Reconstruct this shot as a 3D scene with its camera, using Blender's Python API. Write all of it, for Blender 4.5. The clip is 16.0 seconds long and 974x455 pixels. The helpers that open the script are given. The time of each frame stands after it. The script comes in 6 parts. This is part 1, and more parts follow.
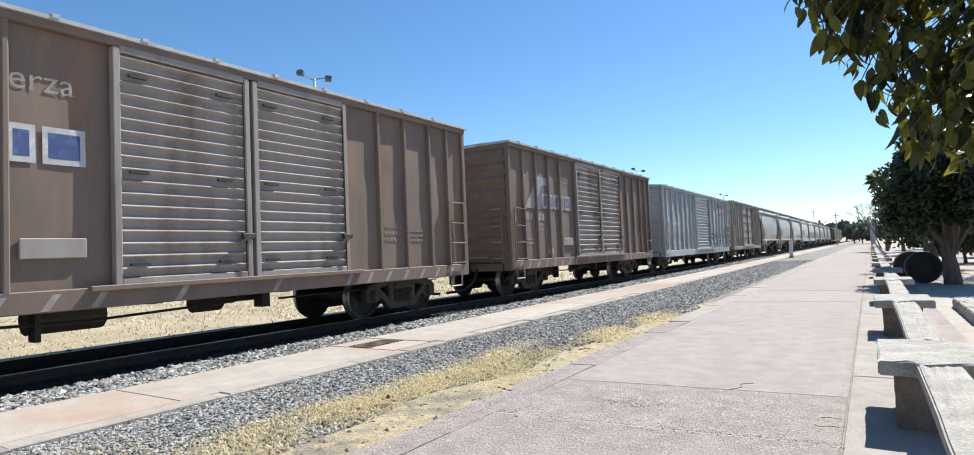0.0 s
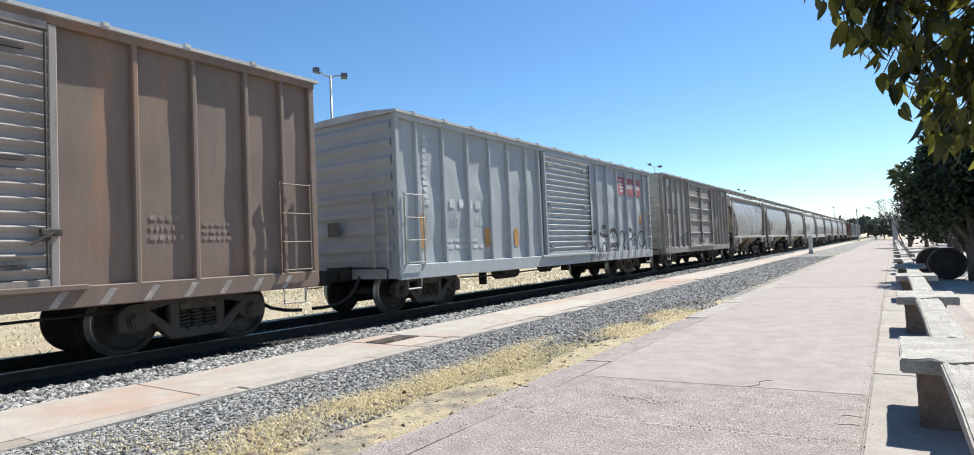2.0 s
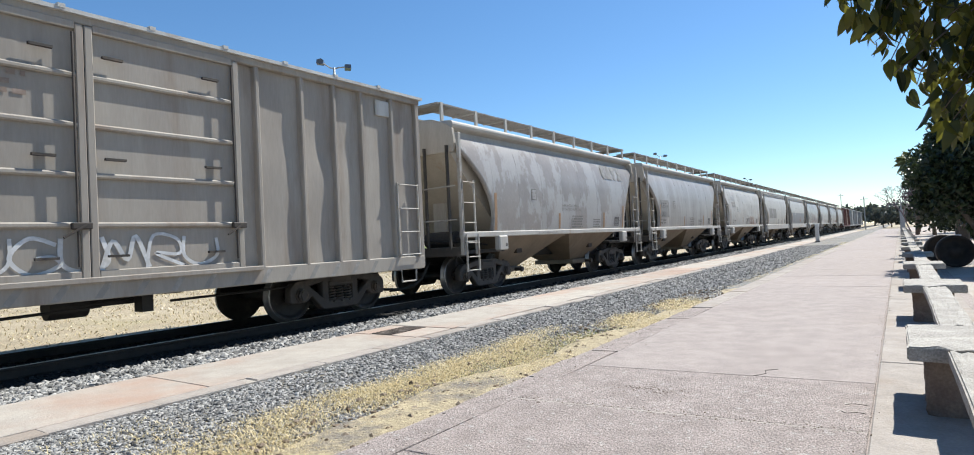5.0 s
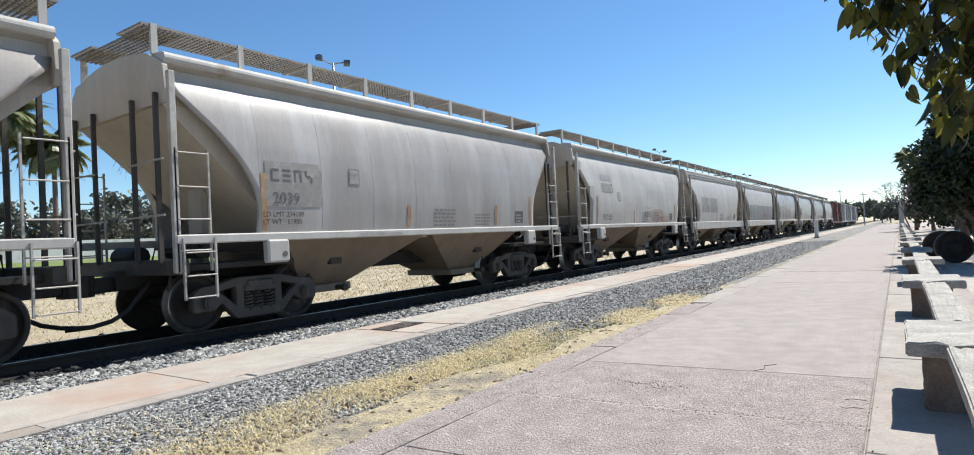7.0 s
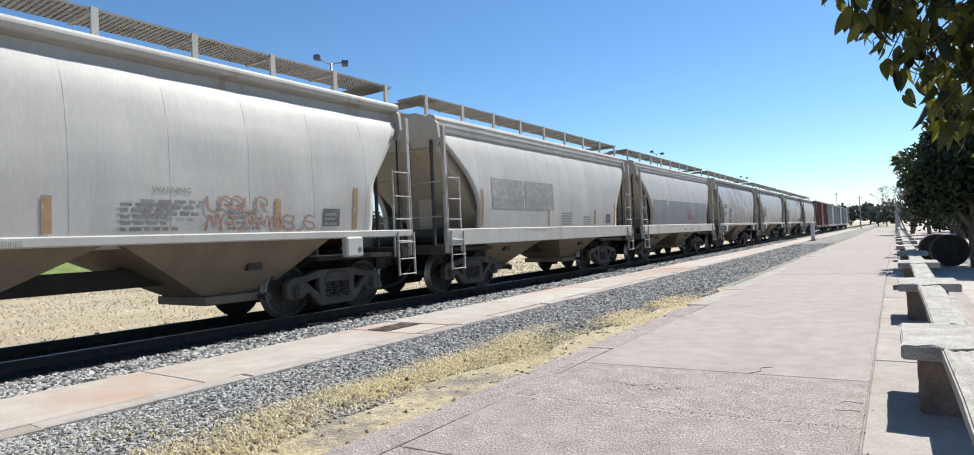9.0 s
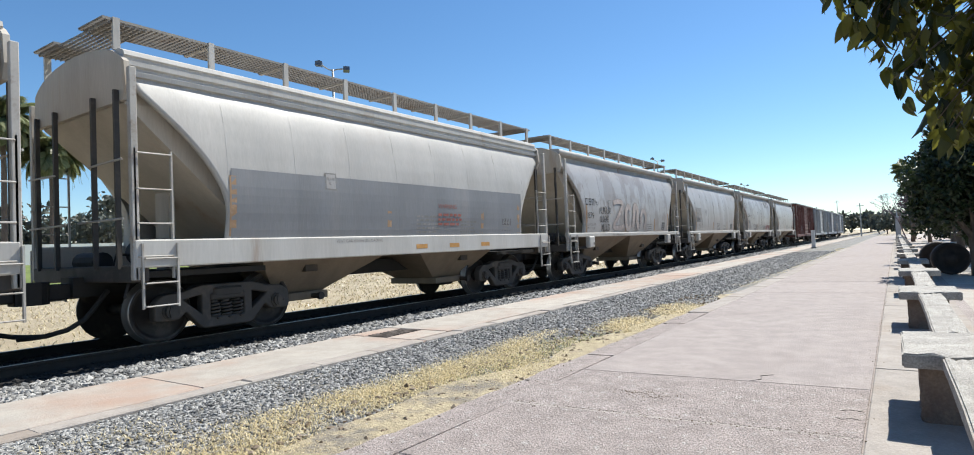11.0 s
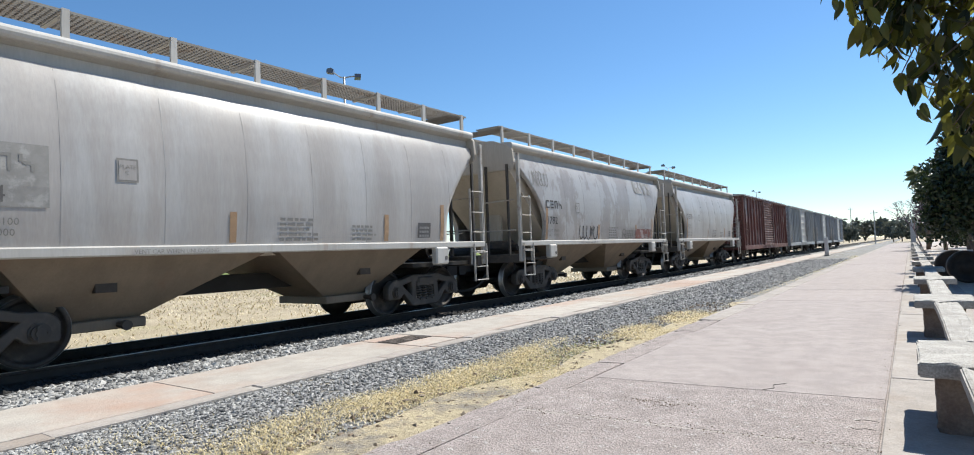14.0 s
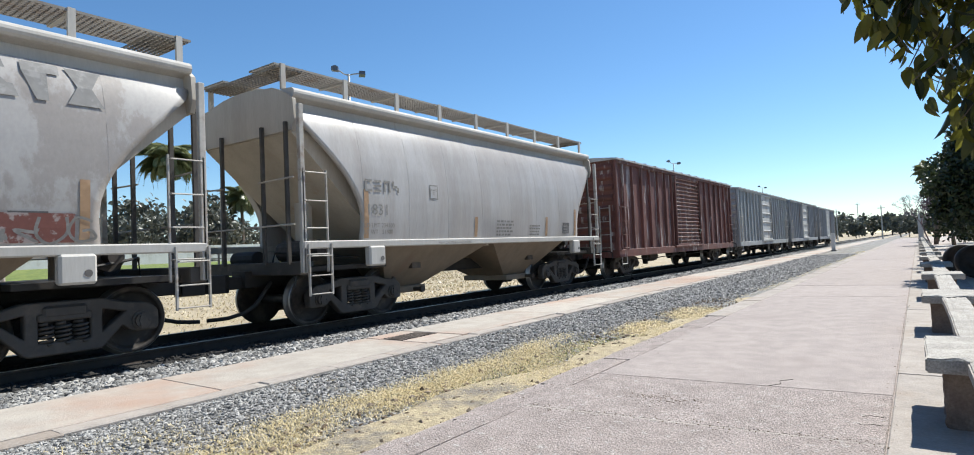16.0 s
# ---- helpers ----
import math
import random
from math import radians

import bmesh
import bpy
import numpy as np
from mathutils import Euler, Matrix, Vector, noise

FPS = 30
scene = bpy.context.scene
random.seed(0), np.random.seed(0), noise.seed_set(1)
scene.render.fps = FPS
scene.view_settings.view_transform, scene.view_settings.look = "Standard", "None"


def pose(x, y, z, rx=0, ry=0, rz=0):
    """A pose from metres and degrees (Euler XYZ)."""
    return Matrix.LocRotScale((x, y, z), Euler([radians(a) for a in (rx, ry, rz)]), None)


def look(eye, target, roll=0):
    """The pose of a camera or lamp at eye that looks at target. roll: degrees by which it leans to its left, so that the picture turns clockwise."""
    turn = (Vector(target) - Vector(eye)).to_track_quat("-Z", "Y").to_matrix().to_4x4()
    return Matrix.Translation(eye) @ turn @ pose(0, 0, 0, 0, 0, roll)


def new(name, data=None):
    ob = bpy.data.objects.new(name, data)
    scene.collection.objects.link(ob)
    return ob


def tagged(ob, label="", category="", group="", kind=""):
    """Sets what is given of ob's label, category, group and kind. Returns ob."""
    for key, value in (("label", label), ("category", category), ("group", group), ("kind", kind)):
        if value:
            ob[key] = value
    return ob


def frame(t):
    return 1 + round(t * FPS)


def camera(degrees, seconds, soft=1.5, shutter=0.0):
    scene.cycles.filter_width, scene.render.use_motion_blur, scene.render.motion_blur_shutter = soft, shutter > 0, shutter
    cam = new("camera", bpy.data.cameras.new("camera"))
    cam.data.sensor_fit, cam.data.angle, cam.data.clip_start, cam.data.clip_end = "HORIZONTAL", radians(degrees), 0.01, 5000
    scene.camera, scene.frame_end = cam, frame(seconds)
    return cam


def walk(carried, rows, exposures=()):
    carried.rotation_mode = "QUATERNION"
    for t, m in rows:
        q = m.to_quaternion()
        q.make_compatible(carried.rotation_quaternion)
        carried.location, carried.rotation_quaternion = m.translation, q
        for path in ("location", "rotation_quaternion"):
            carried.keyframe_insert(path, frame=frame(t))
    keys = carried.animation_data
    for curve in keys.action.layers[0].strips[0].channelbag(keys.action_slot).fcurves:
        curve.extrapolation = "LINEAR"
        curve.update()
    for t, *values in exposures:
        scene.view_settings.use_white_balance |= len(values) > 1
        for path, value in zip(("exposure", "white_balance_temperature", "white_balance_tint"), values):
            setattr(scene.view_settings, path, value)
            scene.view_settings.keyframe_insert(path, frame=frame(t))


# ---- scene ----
EYE = (0.0, 0.0, 1.252)
PATH = [
    (0, look(EYE, (-10.728, 16.856, 2.139), -2.474)),
    (0.5, look(EYE, (-10.826, 16.793, 2.138), -2.531)),
    (1, look(EYE, (-11.018, 16.670, 2.102), -2.492)),
    (1.5, look(EYE, (-11.119, 16.604, 2.077), -2.513)),
    (2, look(EYE, (-11.164, 16.576, 2.037), -2.526)),
    (2.5, look(EYE, (-11.188, 16.561, 2.008), -2.633)),
    (3, look(EYE, (-11.209, 16.550, 1.941), -2.696)),
    (3.5, look(EYE, (-11.256, 16.520, 1.865), -2.722)),
    (4, look(EYE, (-11.278, 16.507, 1.821), -2.813)),
    (6.5, look(EYE, (-11.358, 16.458, 1.630), -2.961)),
    (7, look(EYE, (-11.311, 16.491, 1.600), -2.943)),
    (7.5, look(EYE, (-11.283, 16.510, 1.584), -2.837)),
    (8, look(EYE, (-11.277, 16.514, 1.597), -2.800)),
    (8.5, look(EYE, (-11.236, 16.542, 1.616), -2.715)),
    (9, look(EYE, (-11.235, 16.542, 1.631), -2.631)),
    (11.5, look(EYE, (-11.241, 16.529, 1.912), -2.308)),
    (12, look(EYE, (-11.294, 16.490, 1.977), -2.249)),
    (12.5, look(EYE, (-11.379, 16.431, 1.999), -2.117)),
    (13, look(EYE, (-11.455, 16.376, 2.034), -2.165)),
    (13.5, look(EYE, (-11.477, 16.359, 2.055), -2.256)),
    (14, look(EYE, (-11.497, 16.344, 2.076), -2.252)),
    (14.5, look(EYE, (-11.524, 16.325, 2.081), -2.327)),
    (15, look(EYE, (-11.576, 16.289, 2.071), -2.373)),
    (15.5, look(EYE, (-11.617, 16.261, 2.046), -2.446)),
    (16, look(EYE, (-11.640, 16.248, 1.970), -2.459)),
]
LENS = 78.10
cam = camera(LENS, 16.0, 1.0)
walk(cam, PATH, [(0.0, 0.76, 6500, 7), (4.0, 0.70, 6500, 7), (7.0, 0.65, 6500, 7), (16.0, 0.65, 6500, 7)])

# ---- daylight ----
SUN_TO = Vector((0.215, 0.77, 1.0)).normalized()
world = bpy.data.worlds.new("world")
scene.world = world
world.use_nodes = True
wn = world.node_tree.nodes
sky = wn.new("ShaderNodeTexSky")
sky.sky_type = "NISHITA"
sky.sun_disc = False
sky.sun_elevation = math.asin(SUN_TO.z)
sky.sun_rotation = math.atan2(SUN_TO.x, SUN_TO.y)
sky.altitude = 600
sky.air_density, sky.dust_density, sky.ozone_density = 1.0, 0.15, 5.0
wn["Background"].inputs["Strength"].default_value = 0.096
hue = wn.new("ShaderNodeHueSaturation")
hue.inputs["Saturation"].default_value = 1.12
world.node_tree.links.new(sky.outputs[0], hue.inputs["Color"])
warm = wn.new("ShaderNodeMix")
warm.data_type, warm.blend_type = "RGBA", "MULTIPLY"
warm.inputs[0].default_value = 1.0
warm.inputs[7].default_value = (1.005, 1.005, 0.985, 1)
world.node_tree.links.new(hue.outputs[0], warm.inputs[6])
world.node_tree.links.new(warm.outputs[2], wn["Background"].inputs["Color"])
sun = new("sun", bpy.data.lights.new("sun", "SUN"))
sun.data.energy, sun.data.angle, sun.data.color = 5.0, radians(0.53), (1.0, 0.965, 0.91)
sun.matrix_world = look((0, 0, 60), tuple(Vector((0, 0, 60)) - SUN_TO))

# ---- measures ----
TRACK_X, RAIL_Z, HALF_GAUGE = -9.67, 0.04, 0.7525
GROUND_Z, STRIP_Z = -0.14, -0.08


# ---- mesh helpers ----
def finish(name, bm, mat, smooth=False):
    me = bpy.data.meshes.new(name)
    bmesh.ops.recalc_face_normals(bm, faces=bm.faces)
    bm.to_mesh(me)
    bm.free()
    for m in (mat if isinstance(mat, (list, tuple)) else [mat]):
        me.materials.append(m)
    if smooth:
        me.polygons.foreach_set("use_smooth", [True] * len(me.polygons))
    return me


def part(name, bm, mat, parent=None, label="", smooth=False):
    ob = new(name, bm if isinstance(bm, bpy.types.Mesh) else finish(name, bm, mat, smooth))
    ob.parent = parent
    return tagged(ob, label)


def box(bm, x0, x1, y0, y1, z0, z1, bevel=0.0):
    r = bmesh.ops.create_cube(bm, size=1)
    for v in r["verts"]:
        v.co = Vector(((x0 + x1) / 2 + v.co.x * (x1 - x0), (y0 + y1) / 2 + v.co.y * (y1 - y0), (z0 + z1) / 2 + v.co.z * (z1 - z0)))
    if bevel:
        es = {e for v in r["verts"] for e in v.link_edges}
        bmesh.ops.bevel(bm, geom=list(es), offset=bevel, segments=1, affect="EDGES")
    return r["verts"]


def tube(bm, pts, r, seg=6, r_end=None):
    """A round bar through the points."""
    pts = [Vector(p) for p in pts]
    rings = []
    for i, p in enumerate(pts):
        d = (pts[min(i + 1, len(pts) - 1)] - pts[max(i - 1, 0)]).normalized()
        a = d.orthogonal().normalized() if abs(d.z) > 0.9 else d.cross(Vector((0, 0, 1))).normalized()
        b = d.cross(a)
        rr = r if r_end is None else r + (r_end - r) * i / (len(pts) - 1)
        rings.append([bm.verts.new(p + (a * math.cos(2 * math.pi * k / seg) + b * math.sin(2 * math.pi * k / seg)) * rr) for k in range(seg)])
    for q, w in zip(rings, rings[1:]):
        for k in range(seg):
            bm.faces.new((q[k], q[(k + 1) % seg], w[(k + 1) % seg], w[k]))
    bm.faces.new(rings[0])
    bm.faces.new(list(reversed(rings[-1])))


def prism(bm, outline, axis, a, b):
    """An outline in the plane across the axis (0 x, 1 y, 2 z), drawn out from a to b."""
    def at(p, q):
        return Vector((q, p[0], p[1])) if axis == 0 else Vector((p[0], q, p[1])) if axis == 1 else Vector((p[0], p[1], q))
    v0 = [bm.verts.new(at(p, a)) for p in outline]
    v1 = [bm.verts.new(at(p, b)) for p in outline]
    n = len(outline)
    bm.faces.new(v0)
    bm.faces.new(list(reversed(v1)))
    for i in range(n):
        bm.faces.new((v0[i], v1[i], v1[(i + 1) % n], v0[(i + 1) % n]))


def bmn():
    return bmesh.new()


def boxes(*specs, bevel=0.0):
    bm = bmn()
    for s in specs:
        box(bm, *s, bevel=bevel)
    return bm


# ---- materials ----
def material(name, stops, scale=4.0, rough=0.8, metal=0.0, bump=0.2, bump_scale=60.0, stain=None, stain_scale=0.6, stain_at=(0.5, 0.65),
             stretch=(1, 1, 1), speck=0.0, random_tint=0.0, coords="Object", bump_dist=0.01):
    """Two colours mixed by a fine noise, stains of a third colour by a coarse one, relief by a fine one."""
    m = bpy.data.materials.new(name)
    m.use_nodes = True
    nt = m.node_tree
    n, l = nt.nodes, nt.links
    b = n["Principled BSDF"]
    b.inputs["Metallic"].default_value = metal
    tc = n.new("ShaderNodeTexCoord")
    mp = n.new("ShaderNodeMapping")
    mp.inputs["Scale"].default_value = stretch
    l.new(tc.outputs[coords], mp.inputs["Vector"])
    info = n.new("ShaderNodeObjectInfo")
    off = n.new("ShaderNodeVectorMath")
    off.operation = "MULTIPLY_ADD"
    l.new(info.outputs["Random"], off.inputs[0])
    off.inputs[1].default_value = (37, 53, 71)
    l.new(mp.outputs[0], off.inputs[2])

    def noise_node(sc, detail=6, r=0.6):
        t = n.new("ShaderNodeTexNoise")
        t.inputs["Scale"].default_value, t.inputs["Detail"].default_value, t.inputs["Roughness"].default_value = sc, detail, r
        l.new(off.outputs[0], t.inputs["Vector"])
        return t

    def mix(fac, a, c, mode="MIX"):
        x = n.new("ShaderNodeMix")
        x.data_type, x.blend_type = "RGBA", mode
        for sock, val in ((x.inputs[0], fac), (x.inputs[6], a), (x.inputs[7], c)):
            if isinstance(val, (int, float)):
                sock.default_value = val
            elif isinstance(val, tuple):
                sock.default_value = (*val, 1)
            else:
                l.new(val, sock)
        return x.outputs[2]

    def ramp(src, lo, hi):
        r = n.new("ShaderNodeMapRange")
        r.interpolation_type = "SMOOTHSTEP"
        r.inputs["From Min"].default_value, r.inputs["From Max"].default_value = lo, hi
        l.new(src, r.inputs["Value"])
        return r.outputs[0]

    col = mix(ramp(noise_node(scale).outputs["Fac"], 0.3, 0.7), stops[0], stops[1])
    if stain:
        col = mix(ramp(noise_node(stain_scale, 8, 0.65).outputs["Fac"], *stain_at), col, stain)
    if speck:
        g = noise_node(bump_scale * 1.7, 3).outputs["Fac"]
        v = n.new("ShaderNodeMapRange")
        v.inputs["From Min"].default_value, v.inputs["From Max"].default_value = 0.25, 0.75
        v.inputs["To Min"].default_value, v.inputs["To Max"].default_value = 1 - speck, 1 + speck
        l.new(g, v.inputs["Value"])
        col = mix(1.0, col, v.outputs[0], "MULTIPLY")
    if random_tint:
        v = n.new("ShaderNodeMapRange")
        v.inputs["To Min"].default_value, v.inputs["To Max"].default_value = 1 - random_tint, 1 + random_tint
        l.new(info.outputs["Random"], v.inputs["Value"])
        col = mix(1.0, col, v.outputs[0], "MULTIPLY")
    l.new(col, b.inputs["Base Color"])
    rr = n.new("ShaderNodeMapRange")
    rr.inputs["To Min"].default_value, rr.inputs["To Max"].default_value = max(rough - 0.12, 0.05), min(rough + 0.12, 1)
    l.new(noise_node(scale * 2).outputs["Fac"], rr.inputs["Value"])
    l.new(rr.outputs[0], b.inputs["Roughness"])
    if bump:
        bp = n.new("ShaderNodeBump")
        bp.inputs["Strength"].default_value, bp.inputs["Distance"].default_value = bump, bump_dist
        l.new(noise_node(bump_scale).outputs["Fac"], bp.inputs["Height"])
        l.new(bp.outputs[0], b.inputs["Normal"])
    return m


M = {}
M["dry_ground"] = material("dry_ground", [(0.40, 0.335, 0.23), (0.31, 0.255, 0.172)], 0.9, 0.95, bump=0.6, bump_scale=18, stain=(0.27, 0.24, 0.12), stain_scale=0.12, stain_at=(0.6, 0.75), speck=0.35, bump_dist=0.05)
M["gravel_bed"] = material("gravel_bed", [(0.16, 0.156, 0.148), (0.256, 0.248, 0.232)], 22, 0.95, bump=1.0, bump_scale=26, stain=(0.176, 0.152, 0.112), stain_scale=0.5, speck=0.5, bump_dist=0.04)
M["soil"] = material("soil", [(0.416, 0.344, 0.216), (0.32, 0.264, 0.168)], 7, 0.96, bump=0.8, bump_scale=30, stain=(0.192, 0.168, 0.136), stain_scale=1.6, speck=0.35, bump_dist=0.03)
# oily ballast, with the train's shade put into the near-black colour
M["oily_shade_bed"] = material("oily_shade_bed", [(0.015, 0.0135, 0.0125), (0.0275, 0.025, 0.0225)], 16, 0.9, bump=1.0, bump_scale=26, speck=0.4, bump_dist=0.04)
M["concrete"] = material("concrete", [(0.4, 0.364, 0.32), (0.328, 0.296, 0.26)], 3, 0.92, bump=0.6, bump_scale=38, stain=(0.352, 0.24, 0.184), stain_scale=0.35, stain_at=(0.45, 0.7), speck=0.16, random_tint=0.07)
M["platform"] = material("platform", [(0.335, 0.288, 0.265), (0.275, 0.236, 0.218)], 4.5, 0.95, bump=0.9, bump_scale=60, stain=(0.25, 0.208, 0.19), stain_scale=0.7, stain_at=(0.5, 0.8), speck=0.45, random_tint=0.05)
M["worn_platform"] = material("worn_platform", [(0.335, 0.283, 0.26), (0.245, 0.206, 0.188)], 7, 0.96, bump=1.0, bump_scale=48, stain=(0.40, 0.365, 0.34), stain_scale=14, stain_at=(0.56, 0.66), speck=0.7, random_tint=0.04, bump_dist=0.02)
M["kerb"] = material("kerb", [(0.352, 0.312, 0.276), (0.28, 0.248, 0.22)], 4, 0.92, bump=0.6, bump_scale=38, stain=(0.288, 0.24, 0.2), stain_scale=0.8, speck=0.15, random_tint=0.08)
M["bench"] = material("bench", [(0.40, 0.372, 0.33), (0.29, 0.268, 0.238)], 5, 0.92, bump=1.0, bump_scale=45, stain=(0.25, 0.222, 0.19), stain_scale=2.2, stain_at=(0.5, 0.75), speck=0.4)
# stained brown concrete, with the shade below the slab put into its tone
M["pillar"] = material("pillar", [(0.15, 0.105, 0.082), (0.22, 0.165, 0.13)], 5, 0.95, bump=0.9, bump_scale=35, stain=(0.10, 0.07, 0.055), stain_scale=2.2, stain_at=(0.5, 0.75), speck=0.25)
M["drain"] = material("drain", [(0.17, 0.14, 0.12), (0.11, 0.09, 0.078)], 8, 0.85, metal=0.2, bump=0.4, stain=(0.24, 0.20, 0.17), stain_scale=3)
M["twig"] = material("twig", [(0.16, 0.12, 0.13), (0.22, 0.17, 0.17)], 6, 0.95, bump=0.4)
M["rail"] = material("rail", [(0.0275, 0.0209, 0.0165), (0.0468, 0.033, 0.0248)], 9, 0.7, metal=0.3, bump=0.2)
M["rail_head"] = material("rail_head", [(0.36, 0.352, 0.344), (0.28, 0.264, 0.248)], 5, 0.35, metal=0.9, bump=0.05, stretch=(8, 0.3, 8))
M["sleeper"] = material("sleeper", [(0.027, 0.0216, 0.018), (0.045, 0.0348, 0.0276)], 5, 0.95, bump=0.6, bump_scale=30, stretch=(0.3, 4, 4), random_tint=0.2)
M["bark"] = material("bark", [(0.176, 0.136, 0.104), (0.104, 0.08, 0.064)], 6, 0.95, bump=0.8, bump_scale=25, stretch=(2, 2, 0.5), bump_dist=0.03)


def leaf_material(name, a, b, trans):
    m = bpy.data.materials.new(name)
    m.use_nodes = True
    n, l = m.node_tree.nodes, m.node_tree.links
    p = n["Principled BSDF"]
    p.inputs["Roughness"].default_value = 0.42
    info = n.new("ShaderNodeObjectInfo")
    geo = n.new("ShaderNodeNewGeometry")
    add = n.new("ShaderNodeMath")
    l.new(info.outputs["Random"], add.inputs[0])
    l.new(geo.outputs["Random Per Island"], add.inputs[1])
    fr = n.new("ShaderNodeMath")
    fr.operation = "FRACT"
    l.new(add.outputs[0], fr.inputs[0])
    mx = n.new("ShaderNodeMix")
    mx.data_type = "RGBA"
    mx.inputs[6].default_value, mx.inputs[7].default_value = (*a, 1), (*b, 1)
    l.new(fr.outputs[0], mx.inputs[0])
    l.new(mx.outputs[2], p.inputs["Base Color"])
    tr = n.new("ShaderNodeBsdfTranslucent")
    l.new(mx.outputs[2], tr.inputs["Color"])
    ms = n.new("ShaderNodeMixShader")
    ms.inputs[0].default_value = trans
    l.new(p.outputs[0], ms.inputs[1])
    l.new(tr.outputs[0], ms.inputs[2])
    l.new(ms.outputs[0], n["Material Output"].inputs["Surface"])
    return m


M["leaf_near"] = leaf_material("leaf_near", (0.012, 0.022, 0.007), (0.19, 0.18, 0.028), 0.46)
M["leaf_dark"] = leaf_material("leaf_dark", (0.012, 0.022, 0.007), (0.04, 0.058, 0.014), 0.2)
M["leaf_palm"] = leaf_material("leaf_palm", (0.153, 0.189, 0.081), (0.27, 0.279, 0.144), 0.4)
M["leaf_far"] = leaf_material("leaf_far", (0.054, 0.0765, 0.0315), (0.108, 0.126, 0.0495), 0.2)
# distance haze put into the leaf colour: lighter and greyer
M["leaf_haze"] = leaf_material("leaf_haze", (0.085, 0.095, 0.075), (0.15, 0.155, 0.12), 0.2)
M["leaf_mauve"] = leaf_material("leaf_mauve", (0.10, 0.075, 0.09), (0.20, 0.155, 0.175), 0.3)
M["straw"] = leaf_material("straw", (0.594, 0.477, 0.243), (0.738, 0.63, 0.396), 0.3)
M["straw_far"] = leaf_material("straw_far", (0.44, 0.36, 0.21), (0.58, 0.49, 0.32), 0.2)
M["green_blade"] = leaf_material("green_blade", (0.162, 0.198, 0.054), (0.342, 0.306, 0.108), 0.2)
M["lawn"] = material("lawn", [(0.096, 0.136, 0.032), (0.16, 0.192, 0.048)], 2, 0.95, bump=0.5, bump_scale=20, speck=0.3)
M["whitewash"] = material("whitewash", [(0.656, 0.648, 0.632), (0.608, 0.6, 0.576)], 1.5, 0.9, bump=0.2, bump_scale=20, stain=(0.4, 0.368, 0.32), stain_scale=0.4)
M["iron"] = material("iron", [(0.035, 0.0294, 0.0266), (0.063, 0.049, 0.042)], 8, 0.75, metal=0.4, bump=0.3)
M["galvanised"] = material("galvanised", [(0.36, 0.368, 0.368), (0.288, 0.296, 0.304)], 5, 0.5, metal=0.5, bump=0.1)
M["lamp_glass"] = material("lamp_glass", [(0.08, 0.096, 0.128), (0.112, 0.128, 0.16)], 5, 0.15, bump=0)


# ---- ground, track, platform ----
def setting(name, bm, mat, label):
    return tagged(new(name, finish(name, bm, mat)), label, kind="structure")


bm = bmn()
bmesh.ops.create_grid(bm, x_segments=8, y_segments=8, size=2600)
ground = setting("ground", bm, M["dry_ground"], "dry straw-coloured grass and bare earth")
ground.location = (0, 1500, GROUND_Z)

# ballast bed with sloped shoulders
bm = bmn()
prism(bm, [(-12.2, GROUND_Z - 0.05), (-11.3, -0.12), (-8.2, -0.12), (-7.26, -0.125), (-7.26, GROUND_Z - 0.05)], 1, -40, 420)
setting("ballast", bm, M["gravel_bed"], "grey crushed-stone ballast under the railway track")
bm = bmn()
prism(bm, [(-5.74, GROUND_Z - 0.05), (-5.74, -0.125), (-4.3, -0.105), (-2.97, -0.075), (-2.97, GROUND_Z - 0.05)], 1, -10, 420)
setting("gravel_verge", bm, M["gravel_bed"], "grey gravel verge between platform and track")

for s in (-1, 1):
    x = TRACK_X + s * HALF_GAUGE
    z = RAIL_Z
    bm = bmn()
    prism(bm, [(x - 0.07, z - 0.17), (x + 0.07, z - 0.17), (x + 0.07, z - 0.155), (x + 0.012, z - 0.135), (x + 0.012, z - 0.045), (x + 0.036, z - 0.035),
               (x + 0.036, z - 0.004), (x - 0.036, z - 0.004), (x - 0.036, z - 0.035), (x - 0.012, z - 0.045), (x - 0.012, z - 0.135), (x - 0.07, z - 0.155)], 1, -40, 420)
    rail = tagged(new("rail", finish("rail", bm, M["rail"])), "rusty steel rail with a polished running surface", kind="structure")
    part("rail_head", boxes((x - 0.026, x + 0.026, -40, 420, z - 0.004, z)), M["rail_head"], rail, "bright worn running surface")

sleeper = finish("sleeper", boxes((-1.3, 1.3, -0.11, 0.11, -0.11, 0.05), bevel=0.012), M["sleeper"])
track_bed = tagged(new("sleepers"), "dark weathered timber sleepers under the rails", kind="structure")
for i in range(150):
    o = part("sleeper", sleeper, None, track_bed)
    o.location = (TRACK_X, -3 + 0.58 * i, RAIL_Z - 0.215)

